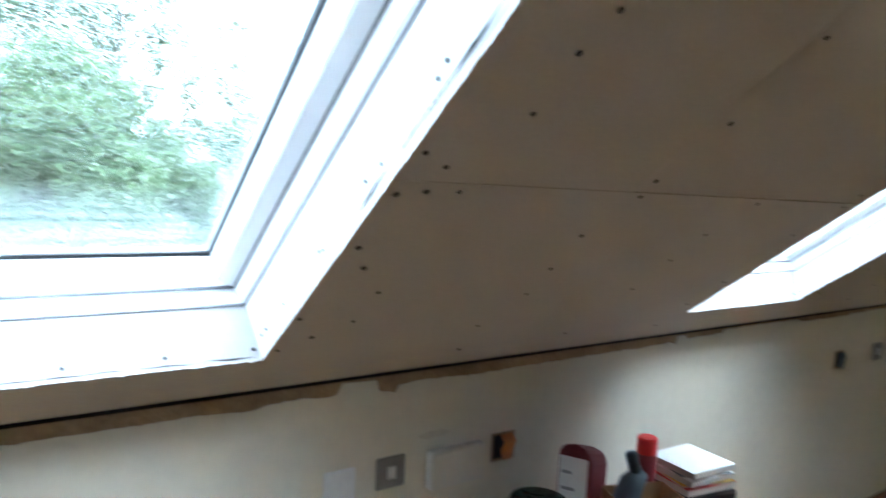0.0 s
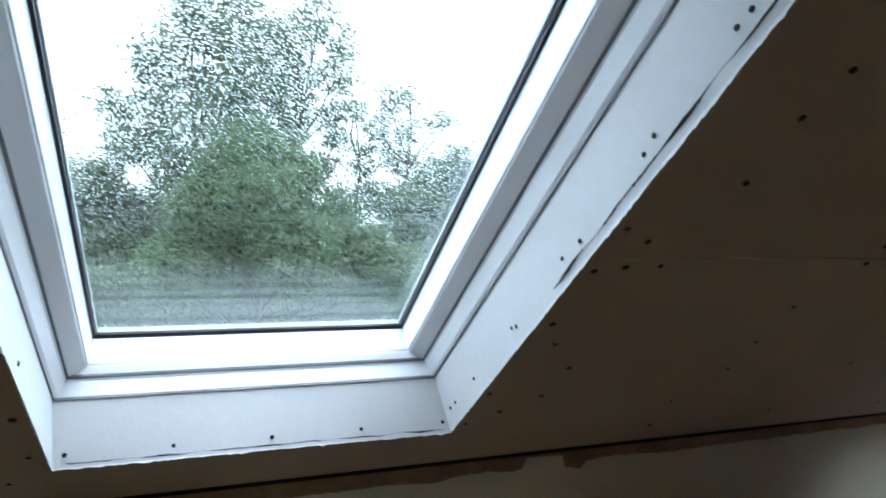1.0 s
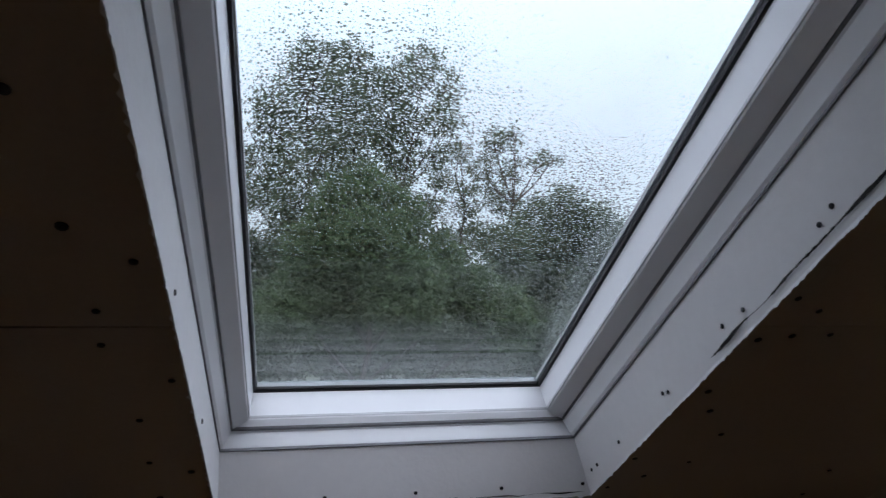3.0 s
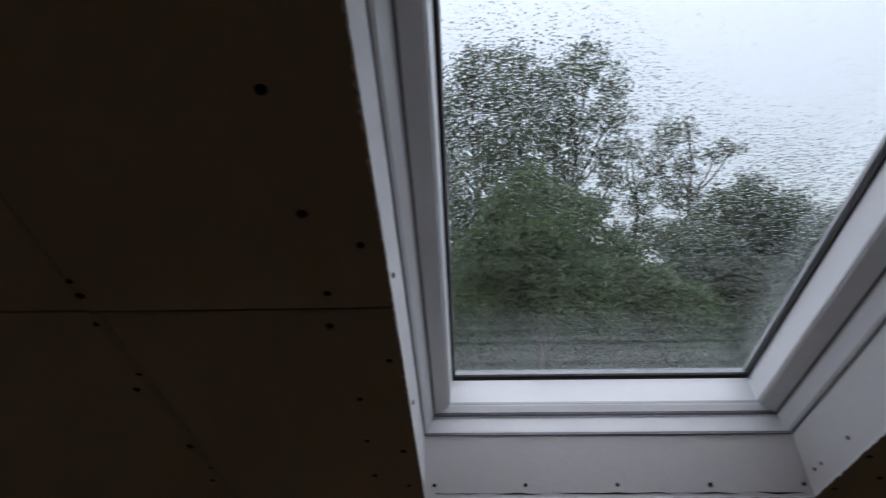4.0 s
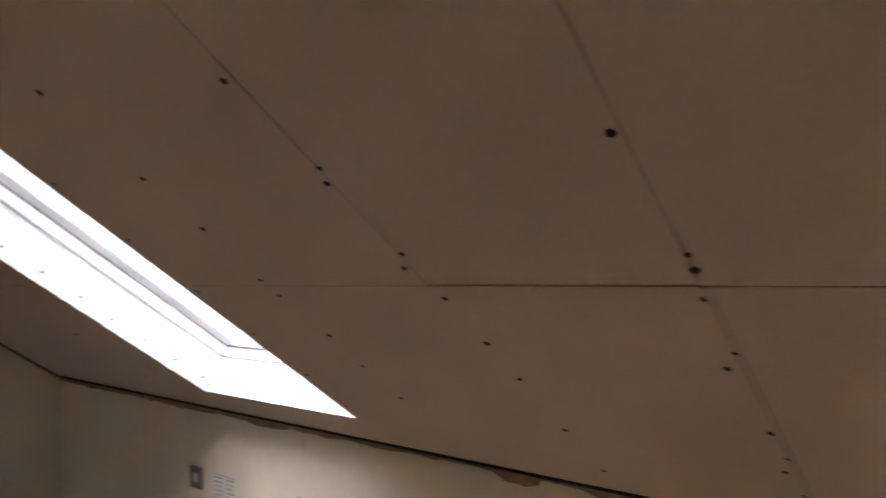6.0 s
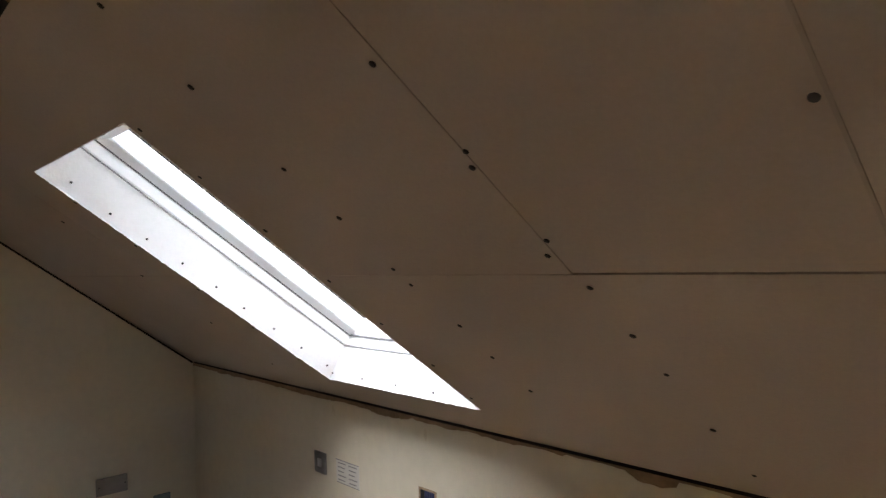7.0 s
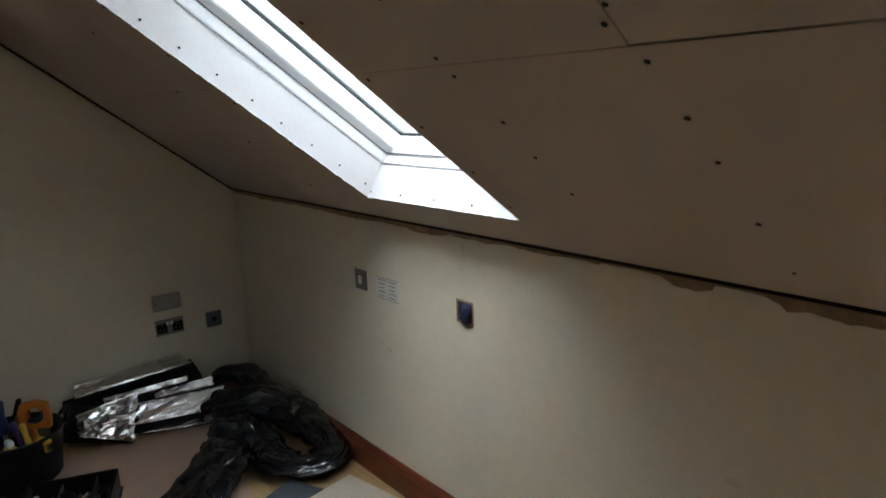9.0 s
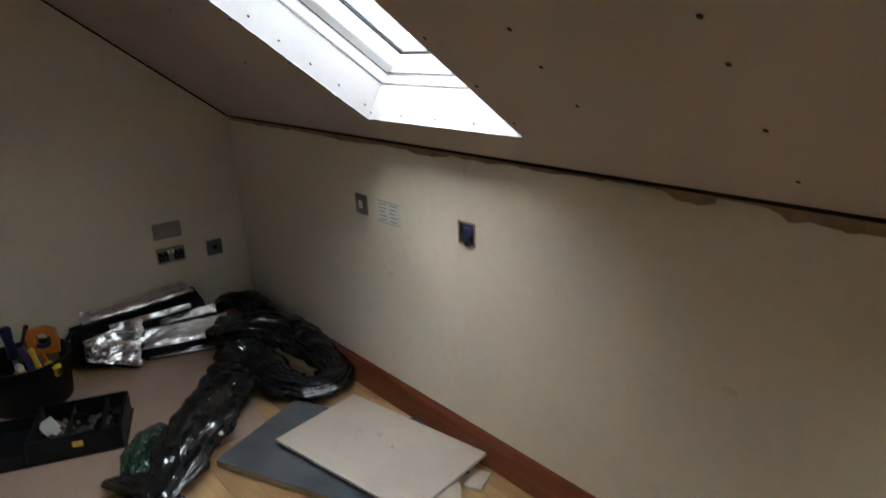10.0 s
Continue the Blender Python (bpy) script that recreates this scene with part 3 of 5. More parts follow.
def tree(name, label, az, dist, lobes, seed, leaf_mat, cover=1.3, leaf=0.10, spray=0.17, trunk=0.24, stems=1):
    """A tree at a bearing and distance from the window; lobes of its crown as bearing, elevation and radius in degrees.
    Each lobe carries sprays of leaves, cover times as many as would hide it, with gaps between them."""
    rng = random.Random(seed)
    t = thing(name, label, "tree")
    balls = []
    for a, e, r in lobes:
        d = dist * rng.uniform(0.95, 1.06)
        balls.append((Vector((*polar(a, d), 1.67 + d * math.tan(radians(e)))), d * math.tan(radians(r * 1.12))))
    peak = max(c.z for c, _ in balls)
    bm = bmesh.new()
    poles = []
    for q in range(stems):
        spread = (q - (stems - 1) / 2) * (5.0 if stems > 1 else 0)
        base = Vector((*polar(az + spread * 0.35, dist), GROUND - 0.1))
        tip = polar(az + spread, dist)
        near = [c.z for c, _ in balls if abs(c.x - tip[0]) < 1.2]
        top = Vector((*tip, max(near) if stems > 1 and near else peak - 0.4))
        pole = [base.lerp(top, k / 9) + Vector((rng.uniform(-.12, .12), rng.uniform(-.12, .12), 0)) for k in range(10)]
        poles.append(pole)
        tube(bm, pole, [trunk * (1 - 0.93 * k / 9) + 0.012 for k in range(10)], 8)
    for c, r in balls:
        pole = min(poles, key=lambda p: abs(p[6].x - c.x))
        low = [p for p in pole if p.z < c.z - 0.5 * abs(p.x - c.x) - 0.5] or pole[:1]
        start = low[-1]
        mid = start.lerp(c, 0.5) + Vector((0, 0, -0.10))
        tube(bm, [start, mid, c], [0.034, 0.022, 0.010], 6)
        for _ in range(6):
            e = c + Vector((rng.gauss(0, 1), rng.gauss(0, 1), rng.gauss(0.4, 0.8))).normalized() * r * rng.uniform(0.6, 1.0)
            tube(bm, [mid.lerp(c, 0.7), mid.lerp(e, 0.7) + Vector((0, 0, 0.05)), e], [0.016, 0.010, 0.004], 5)
    part("trunk", bm, M_BARK, t, "grey-brown trunk and limbs")
    vs, fs = [], []
    for c, r in balls:
        for _ in range(max(4, int(cover * (r / spray) ** 2))):
            d = Vector((rng.gauss(0, 1), rng.gauss(0, 1), rng.gauss(0, 1))).normalized() * r * rng.uniform(0.2, 1.0) ** 0.6
            cc, cr = c + d, spray * rng.uniform(0.35, 0.75)
            hang = Vector((rng.gauss(0, 1), rng.gauss(0, 1), rng.gauss(-0.2, 0.7))).normalized()
            for _ in range(24):
                p = cc + hang * rng.gauss(0, cr * 1.3) + Vector((rng.gauss(0, cr * 0.7), rng.gauss(0, cr * 0.7), rng.gauss(0, cr * 0.6)))
                u = (hang * 0.6 + Vector((rng.gauss(0, 1), rng.gauss(0, 1), rng.gauss(-0.3, 0.6)))).normalized()
                v0 = u.orthogonal().normalized()
                ang = rng.uniform(0, 6.28)
                v = v0 * math.cos(ang) + u.cross(v0) * math.sin(ang)
                w = u.cross(v)
                q = leaf * rng.uniform(0.6, 1.25)
                i = len(vs)
                vs += [p - u * q * 0.5, p + v * q * 0.24 + w * q * 0.07, p + u * q * 0.5, p - v * q * 0.24 + w * q * 0.07]
                fs.append((i, i + 1, i + 2, i + 3))
    me = bpy.data.meshes.new("crown")
    me.from_pydata(vs, [], fs)
    me.materials.append(leaf_mat)
    crown = new("crown", me)
    crown.parent = t
    return t


tree("tree", "tall grey-green tree with an open leafy crown of several tops", 5, 17,
     [(1.6, 17.5, 2.0), (4.0, 17.5, 1.9), (-0.3, 15.9, 1.9), (-2.1, 14.1, 1.8), (10.6, 17.7, 1.7), (12.3, 16.0, 1.6), (8.5, 16.3, 1.8), (6.2, 15.4, 2.1), (-1.9, 11.9, 2.0), (1.2, 13.0, 2.4), (5.0, 12.8, 2.5),
      (8.8, 13.2, 2.5), (12.2, 13.1, 1.8), (-4.7, 9.7, 1.6), (-1.8, 8.9, 2.0), (1.5, 9.4, 2.4), (5.3, 9.1, 2.4), (8.6, 9.7, 1.9), (11.8, 10.3, 1.4), (-3.1, 6.6, 1.7), (0.0, 6.5, 1.9), (12.5, 8.1, 1.2),
      (4.2, 6.0, 2.6), (8.0, 5.9, 2.2), (5.7, 2.2, 3.6), (0.6, 2.1, 2.6), (3.6, 15.2, 1.7), (2.0, 15.4, 1.4), (-1.4, 5.0, 1.7), (-4.4, 7.0, 1.4), (11.0, 5.6, 1.3), (7.4, 11.2, 1.8), (3.0, 11.0, 1.8)], 11, M_LEAF_GREY, 4.2, 0.115, 0.19, 0.085, 3)
tree("tree", "slender tree with thin outer branches", 16, 17,
     [(16.6, 11.2, 1.2), (18.3, 11.7, 1.0), (20.5, 9.6, 0.9), (21.7, 9.8, 0.5), (15.6, 8.9, 1.3), (18.2, 8.6, 1.2), (13.8, 10.3, 1.0), (14.3, 6.3, 1.4), (17.4, 6.1, 1.6), (14.3, 2.9, 1.9), (12.0, 3.8, 0.9),
      (17.2, 2.4, 2.2), (12.8, 0.4, 1.8)], 5, M_LEAF_GREY, 3.4, 0.11, 0.17, 0.05, 2)
tree("tree", "rounded dark tree in the row behind the house", 24, 16,
     [(22.9, 5.8, 1.6), (20.5, 4.8, 2.0), (25.3, 4.6, 1.5), (23.4, 2.3, 2.9), (19.0, 1.9, 2.7), (26.7, 2.1, 2.6), (20.6, -1.3, 3.1), (24.7, -1.7, 2.9), (29.5, 2.1, 2.5), (29.1, -1.6, 3.4)], 8, M_LEAF_GREY, 10.0, 0.11, 0.19, 0.12)
tree("tree", "dense dark tree beside the tall one", -5, 18,
     [(-5.7, 3.8, 1.5), (-5.1, 1.2, 2.4), (-2.1, 0.9, 2.3), (-5.5, -2.2, 2.9), (-2.4, -3.1, 2.9), (-9.3, 2.7, 2.9), (-10.0, -1.7, 3.9)], 21, M_LEAF_GREY, 9.0, 0.12, 0.19, 0.12)
tree("bush", "fresh green bushy tree before the tall one", 6, 12.5,
     [(6.0, 6.9, 2.0), (3.5, 5.1, 2.2), (8.7, 4.7, 2.2), (6.1, 2.2, 3.4), (1.7, 1.7, 2.6), (11.5, 1.0, 2.5), (4.3, -1.6, 3.4), (9.1, -1.5, 3.4), (14.6, -1.4, 2.3), (0.2, -2.6, 2.7), (17.8, -3.5, 2.4)], 33, M_LEAF_GREEN, 14.0, 0.10, 0.15, 0.07)
tree("tree", "low tree at the end of the row", 33, 18, [(31.0, 2.4, 2.6), (34.5, 1.4, 2.8), (32.0, -2.5, 3.8), (38.0, -1.0, 3.4)], 41, M_LEAF_GREY, 8.0, 0.12, 0.2)
tree("hedge", "dark hedge along the garden below", 12, 15, [(a + (a * 7 % 3), -5.4 - (a * 5 % 4) * 0.3, 3.2) for a in range(-14, 40, 4)], 52, M_LEAF_GREY, 14.0, 0.11, 0.2, 0.05)
tree("tree", "low tree at the other end of the row", -17, 19, [(-15.0, 3.0, 3.0), (-19.0, 1.5, 3.2), (-17.0, -2.0, 4.0)], 47, M_LEAF_GREY, 8.0, 0.12, 0.2)

# ---- screws in the boards and the linings ----
bm = bmesh.new()
lathe(bm, [(0.0, 0.0008), (0.0022, 0.0006), (0.0046, 0.0), (0.0050, -0.0012)], 10)
screw_mesh = bpy.data.meshes.new("screw")
bm.to_mesh(screw_mesh)
bm.free()
screw_mesh.materials.append(M_SCREW)
DOWN = Matrix.Rotation(math.pi - SLOPE, 4, "X")


def screw(x, s, size=1.0):
    ob = new("screw", screw_mesh)
    ob.matrix_world = Matrix.Translation(on_slope(x, s, -0.0012)) @ DOWN @ Matrix.Diagonal((size, size, 1, 1))
    ob.parent = ceiling


rng = random.Random(4)
for x, rows in ((2.604, (0.36, 0.505, 0.62, 0.765, 0.821, 0.962, 1.096, 1.272, 1.43)), (2.995, (0.12, 0.319, 0.514, 0.633, 0.764, 0.877, 1.051, 1.35)),
                (2.975, (0.843, 1.031, 1.202)), (3.385, (0.18, 0.33, 0.425, 0.656, 0.772, 0.824, 0.850, 1.24)), (3.375, (1.034,)), (3.367, (0.28, 0.614)),
                (3.665, (0.14, 0.30, 0.44, 0.577, 0.767, 0.831, 0.960, 1.102, 1.30)), (3.718, (0.25, 0.40, 0.68, 0.912)),
                (4.468, (0.22, 0.36, 0.618, 0.760, 0.864)), (4.515, (0.27, 0.548, 0.769, 0.83)), (4.580, (0.33, 0.45, 0.771, 0.953, 1.062, 1.127)),
                (2.33, (0.24, 0.42, 0.60, 0.78, 0.95, 1.12, 1.25)), (1.53, (0.3, 0.5, 0.72, 0.95, 1.15)), (1.20, (0.2, 0.5, 0.8, 1.1, 1.35))):
    for s in rows:
        screw(x + rng.uniform(-.006, .006), s + rng.uniform(-.006, .006), rng.uniform(0.85, 1.2))
for x in (4.97, 5.36, 5.75, 6.62, 7.0, 7.4):
    for s in (0.12, 0.25, 0.397, 0.52, 0.66, 0.765, 0.84, 1.0, 1.18, 1.36):
        if rng.random() < 0.8:
            screw(x + rng.uniform(-.025, .025), s + rng.uniform(-.02, .02), rng.uniform(0.8, 1.1))


def lining_screws(w, opening, rect, sides):
    """Dark screw heads near the room edge of the side and sill linings."""
    a0, a1, b0, b1 = opening
    x0, x1, s0, s1 = rect
    spots = []
    for k in range(5):
        spots.append((a0 + 0.018 + (a1 - a0 - 0.036) * k / 4, b0, 0.018, "sill"))
    for side, rows in sides.items():
        for s in rows:
            spots.append((0, s + rng.uniform(-.004, .004), 0.0245 + rng.uniform(-.004, .004), side))
    for x, s, d, side in spots:
        f = d / FRAME_D
        if side == "sill":
            p, n = on_slope(x, b0 + (s0 - b0) * f, d), Vector((0, -1, 0))
        elif side == "left":
            p, n = on_slope(a0 + (x0 - a0) * f, s, d), Vector((1, 0, 0))
        else:
            p, n = on_slope(a1 + (x1 - a1) * f, s, d), Vector((-1, 0, 0))
        ob = new("screw", screw_mesh)
        ob.matrix_world = Matrix.Translation(p + n * 0.0015) @ n.to_track_quat("Z", "Y").to_matrix().to_4x4() @ Matrix.Diagonal((0.75, 0.75, 1, 1))
        ob.parent = w


EVEN = [0.216 + 0.122 * k for k in range(9)]
lining_screws(windows[0], *WINDOWS[0], {"left": EVEN, "right": EVEN})
lining_screws(windows[1], *WINDOWS[1], {"left": (0.52, 0.83), "right": (0.245, 0.270, 0.38, 0.560, 0.575, 0.758, 0.798, 0.966, 0.994, 1.144, 1.166)})
lining_screws(windows[2], *WINDOWS[2], {"left": EVEN, "right": EVEN})


def crack(w, x0, x1, d0, path):
    """A dark split in the filler beside the board edge of a side lining."""
    bm = bmesh.new()
    prev = None
    for i in range(161):
        s = path[0] + (path[1] - path[0]) * i / 160
        wob = noise.noise(Vector((s * 16, 2.0, 0))) * 0.0026 + noise.noise(Vector((s * 70, 4.0, 0))) * 0.0009
        thick = max(0.0003, 0.0011 + 0.0021 * noise.noise(Vector((s * 14, 9.0, 0))) + 0.0010 * noise.noise(Vector((s * 150, 3.0, 0))))
        d = d0 + wob
        cur = [bm.verts.new(on_slope(x0 + (x1 - x0) * q / FRAME_D - 0.0012, s, q)) for q in (d - thick, d + thick)]
        if prev:
            bm.faces.new((prev[0], cur[0], cur[1], prev[1]))
        prev = cur
    part("crack", bm, M_DARK, w, "dark ragged split in the filler")


crack(windows[1], 4.4435, 4.407, 0.0105, (0.70, 1.275))


def sill_crack(w, opening, rect, x0, x1, d0):
    """A thin torn line along the room edge of a sill lining."""
    bm = bmesh.new()
    prev = None
    for i in range(91):
        x = x0 + (x1 - x0) * i / 90
        d = d0 + 0.0020 * noise.noise(Vector((x * 22, 3.0, 0))) + 0.0010 * noise.noise(Vector((x * 80, 6.0, 0)))
        thick = max(0.0001, 0.0006 + 0.0012 * noise.noise(Vector((x * 17, 8.0, 0))))
        cur = [bm.verts.new(on_slope(x, opening[2] + (rect[2] - opening[2]) * q / FRAME_D, q) + Vector((0, -0.0010, 0))) for q in (d - thick, d + thick)]
        if prev:
            bm.faces.new((prev[0], cur[0], cur[1], prev[1]))
        prev = cur
    part("crack", bm, M_DARK, w, "dark torn line along the sill")


sill_crack(windows[1], *WINDOWS[1], 3.76, 4.43, 0.006)


def scuff(x, z, w, h, seed):
    """A faint worn patch on the low wall, with an uneven outline."""
    bm = bmesh.new()
    ring_v = [bm.verts.new((x + w * math.cos(k * math.tau / 22) * (1 + 0.5 * noise.noise(Vector((k * 0.9, seed, 0)))), -0.0005, z + h * math.sin(k * math.tau / 22) * (1 + 0.5 * noise.noise(Vector((k * 0.9, seed, 5))))))
              for k in range(22)]
    bm.faces.new(ring_v)
    part("scuff", bm, M_SCUFF, wall_north, "faint scuffed patch of paint")


scuff(1.435, 0.605, 0.030, 0.009, 1)
scuff(1.39, 0.625, 0.012, 0.014, 2)
scuff(2.86, 0.66, 0.022, 0.010, 3)
scuff(4.98, 0.955, 0.05, 0.010, 4)
scuff(1.905, 1.085, 0.007, 0.022, 5)
scuff(1.36, 1.085, 0.006, 0.018, 6)
scuff(1.372, 1.075, 0.004, 0.014, 7)

# ---- switches and sockets ----
def plate_frame(wall, u, z):
    """A pose on the low wall or the gable, with local x across, y up and z into the room."""
    if wall == "north":
        return Matrix.Translation((u, -0.0005, z)) @ Matrix(((1, 0, 0, 0), (0, 0, -1, 0), (0, 1, 0, 0), (0, 0, 0, 1)))
    return Matrix.Translation((0.0005, u, z)) @ Matrix(((0, 0, 1, 0), (1, 0, 0, 0), (0, 1, 0, 0), (0, 0, 0, 1)))


def flat(x0, x1, y0, y1, z0, z1, bevel=0.0):
    bm = bmesh.new()
    box(bm, x0, x1, y0, y1, z0, z1)
    if bevel:
        bmesh.ops.bevel(bm, geom=list(bm.edges), offset=bevel, segments=2, affect="EDGES", clamp_overlap=True)
    return bm


def light_switch(m):
    t = thing("light_switch", "brushed steel light switch plate with white rocker", "switch", "wall plates", m)
    part("plate", flat(-0.043, 0.043, -0.043, 0.043, 0, 0.006, 0.003), M_STEEL, t, "brushed steel plate")
    part("rocker", flat(-0.013, 0.013, -0.017, 0.017, 0.0062, 0.010, 0.0015), M_WHITE_PLASTIC, t, "white rocker")
    return t


light_switch(plate_frame("north", 1.263, 0.865))
light_switch(plate_frame("north", 4.846, 0.878))
light_switch(plate_frame("west", -1.238, 0.985))

t = thing("blank_plate", "brushed steel double blanking plate on the gable", "wall plate", "wall plates", plate_frame("west", -0.42, 0.592))
part("plate", flat(-0.073, 0.073, -0.043, 0.043, 0, 0.006, 0.003), M_STEEL, t)
for x in (-0.06, 0.06):
    part("screw", flat(x - 0.003, x + 0.003, -0.003, 0.003, 0.0061, 0.0075, 0.001), M_SCREW, t)

t = thing("double_socket", "brushed steel double socket with black inserts", "socket", "wall plates", plate_frame("west", -0.42, 0.458))
part("plate", flat(-0.073, 0.073, -0.043, 0.043, 0, 0.006, 0.003), M_STEEL, t)
for sx in (-1, 1):
    part("insert", flat(sx * 0.040 - 0.026, sx * 0.040 + 0.026, -0.030, 0.022, 0.0061, 0.008, 0.001), M_BLACK_PLASTIC, t, "black socket insert")
    part("switch_rocker", flat(sx * 0.010 - 0.007, sx * 0.010 + 0.007, 0.010, 0.030, 0.0082, 0.012, 0.001), M_WHITE_PLASTIC, t, "white rocker")
    for hx, hy in ((0, 0.012), (-0.011, -0.012), (0.011, -0.012)):
        part("pin_hole", flat(sx * 0.040 + hx - 0.003, sx * 0.040 + hx + 0.003, hy - 0.005, hy + 0.005, 0.0081, 0.0085), M_GREY_PLASTIC, t)

t = thing("aerial_socket", "dark steel single outlet near the corner", "socket", "wall plates", plate_frame("west", -0.184, 0.445))
part("plate", flat(-0.043, 0.043, -0.043, 0.043, 0, 0.006, 0.003), M_GREY_PLASTIC, t, "dark plate")
bm = bmesh.new()
lathe(bm, [(0.012, 0.0061), (0.012, 0.010), (0.007, 0.010), (0.006, 0.0065)], 14)
part("outlet", bm, M_BLACK_PLASTIC, t)


def paper_notice(m, w, h, label):
    t = thing("wiring_notice", label, "label", "", m)
    part("sheet", flat(-w / 2, w / 2, -h / 2, h / 2, 0, 0.0012), M_PAPER, t)
    for col in (-1, 1):
        for k in range(5):
            y = h * (0.36 - 0.18 * k)
            part("print_bar", flat(col * w * 0.24 - w * 0.18, col * w * 0.24 + w * (0.18 - 0.05 * (k % 3)), y - h * 0.022, y + h * 0.022, 0.0013, 0.0018), M_PRINT, t)
    part("border", flat(-w / 2, w / 2, h * 0.47, h * 0.5, 0.0013, 0.0018), M_PRINT, t)
    part("border", flat(-w / 2, w / 2, -h * 0.5, -h * 0.47, 0.0013, 0.0018), M_PRINT, t)
    return t


paper_notice(plate_frame("north", 1.448, 0.858), 0.15, 0.088, "printed paper notice stuck beside the switch")

t = thing("thermostat", "cream plastic control box with faint print", "thermostat", "", plate_frame("north", 5.046, 0.862))
part("case", flat(-0.090, 0.090, -0.052, 0.052, 0, 0.032, 0.004), M_CREAM, t)
for k in range(4):
    part("print_bar", flat(-0.075, -0.020, 0.022 - 0.016 * k, 0.025 - 0.016 * k, 0.0282, 0.0286), M_PRINT, t)
    part("print_bar", flat(0.015, 0.065 - 0.01 * (k % 2), 0.022 - 0.016 * k, 0.027 - 0.016 * k, 0.0282, 0.0286), M_PRINT, t)

t = thing("blank_plate", "white plastic blanking plate beside the switch", "wall plate", "wall plates", plate_frame("north", 4.700, 0.868))
part("plate", flat(-0.043, 0.043, -0.046, 0.046, 0, 0.008, 0.003), M_WHITE_PLASTIC, t)


def back_box(m, inside, label, name="back_box"):
    """An open box: a metal rim, loose wires, and a near-black plate painted as its shaded recess."""
    t = thing(name, label, "back box", "", m)
    part("inside", flat(-0.038, 0.038, -0.038, 0.038, -0.0002, 0.0012), M_DARK, t, "near-black plate in place of the shaded inside")
    for a in ((-0.043, -0.036, -0.042, 0.042), (0.036, 0.043, -0.042, 0.042), (-0.036, 0.036, 0.035, 0.042), (-0.036, 0.036, -0.042, -0.035)):
        part("rim", flat(*a, 0, 0.004, 0.001), M_PLASTER, t, "broken plaster rim")
    for k in range(4):
        bm = bmesh.new()
        x = -0.006 + 0.011 * k
        tube(bm, [(x, 0.034, 0.002), (x + 0.010, 0.012, 0.012), (x - 0.006, -0.012, 0.014), (x + 0.004 - 0.004 * k, -0.030 - 0.010 * (k % 2), 0.008)], [0.0052, 0.0050, 0.0052, 0.0048], 7)
        part("wire", bm, inside, t, smooth=True)
    return t


back_box(plate_frame("north", 1.908, 0.868), M_BLUE, "open back box with dark blue wires hanging out")
back_box(plate_frame("north", 5.225, 0.877), M_ORANGE, "open back box with orange wires")
t = back_box(plate_frame("north", 7.24, 0.91), M_GREY_PLASTIC, "open back box with grey and red wires")
light_switch(plate_frame("north", 7.63, 0.91))
light_switch(plate_frame("north", 7.93, 0.91))


# ---- floor boards and coverings ----
bm = bmesh.new()
box(bm, -0.0955, 0.0955, -0.6, 0.6, -0.012, 0.0)
bmesh.ops.bevel(bm, geom=[e for e in bm.edges if abs(e.verts[0].co.z) < 1e-6 and abs(e.verts[1].co.z) < 1e-6], offset=0.0012, segments=1, affect="EDGES")
plank_mesh = bpy.data.meshes.new("plank")
bm.to_mesh(plank_mesh)
bm.free()
plank_mesh.materials.append(M_OAK)
for r in range(27):
    y = -0.0215 - 0.096 - 0.192 * r
    for k in range(8):
        ob = new("plank", plank_mesh)
        ob.matrix_world = pose(-0.55 + 1.2 * k + 0.41 * (r % 3), y, -0.0004, 0, 0, 90)
        ob.parent = floor

t = thing("floor_sheet", "pinkish-brown hardboard sheet protecting the floor", "floor sheet")
bm = bmesh.new()
hull8(bm, [(x, y, z) for z in (0.0006, 0.0046) for x, y in ((0.035, -2.25), (1.22, -2.20), (1.20, -0.50), (0.30, -0.34))])
part("sheet", bm, M_HARDBOARD, t)
bm = bmesh.new()
hull8(bm, [(x, y, z) for z in (0.0006, 0.0046) for x, y in ((1.235, -2.20), (3.2, -2.2), (3.2, -0.95), (1.40, -0.90))])
tagged(finish(bm, "floor_sheet", M_HARDBOARD), "second pinkish-brown hardboard sheet on the floor", "floor sheet")

# insulation board with a plasterboard offcut lying on it
t = thing("insulation_board", "grey foil-faced insulation board with tan foam edges", "insulation board", m=pose(1.589, -0.390, 0.005, 0, 0, 23.5))
part("foam", flat(-0.40, 0.425, -0.235, 0.235, 0.0, 0.025), M_FOAM, t, "tan foam core")
part("facing", flat(-0.402, 0.427, -0.237, 0.237, 0.0252, 0.0275, 0.0005), M_PIR, t, "grey foil facing")
t = thing("plasterboard_offcut", "buff plasterboard offcut lying on the insulation", "plasterboard", m=pose(1.71, -0.285, 0.060, 0.0, 0.5, 10.8))
part("core", flat(-0.362, 0.335, -0.205, 0.205, -0.0105, -0.0012), M_GYPSUM, t, "white gypsum core")
part("paper", flat(-0.3635, 0.3365, -0.2065, 0.2065, -0.0011, 0.0, 0.0003), M_OFFCUT, t, "buff paper face")
part("paper", flat(-0.3635, 0.3365, -0.2065, 0.2065, -0.0118, -0.0107, 0.0003), M_OFFCUT, t)
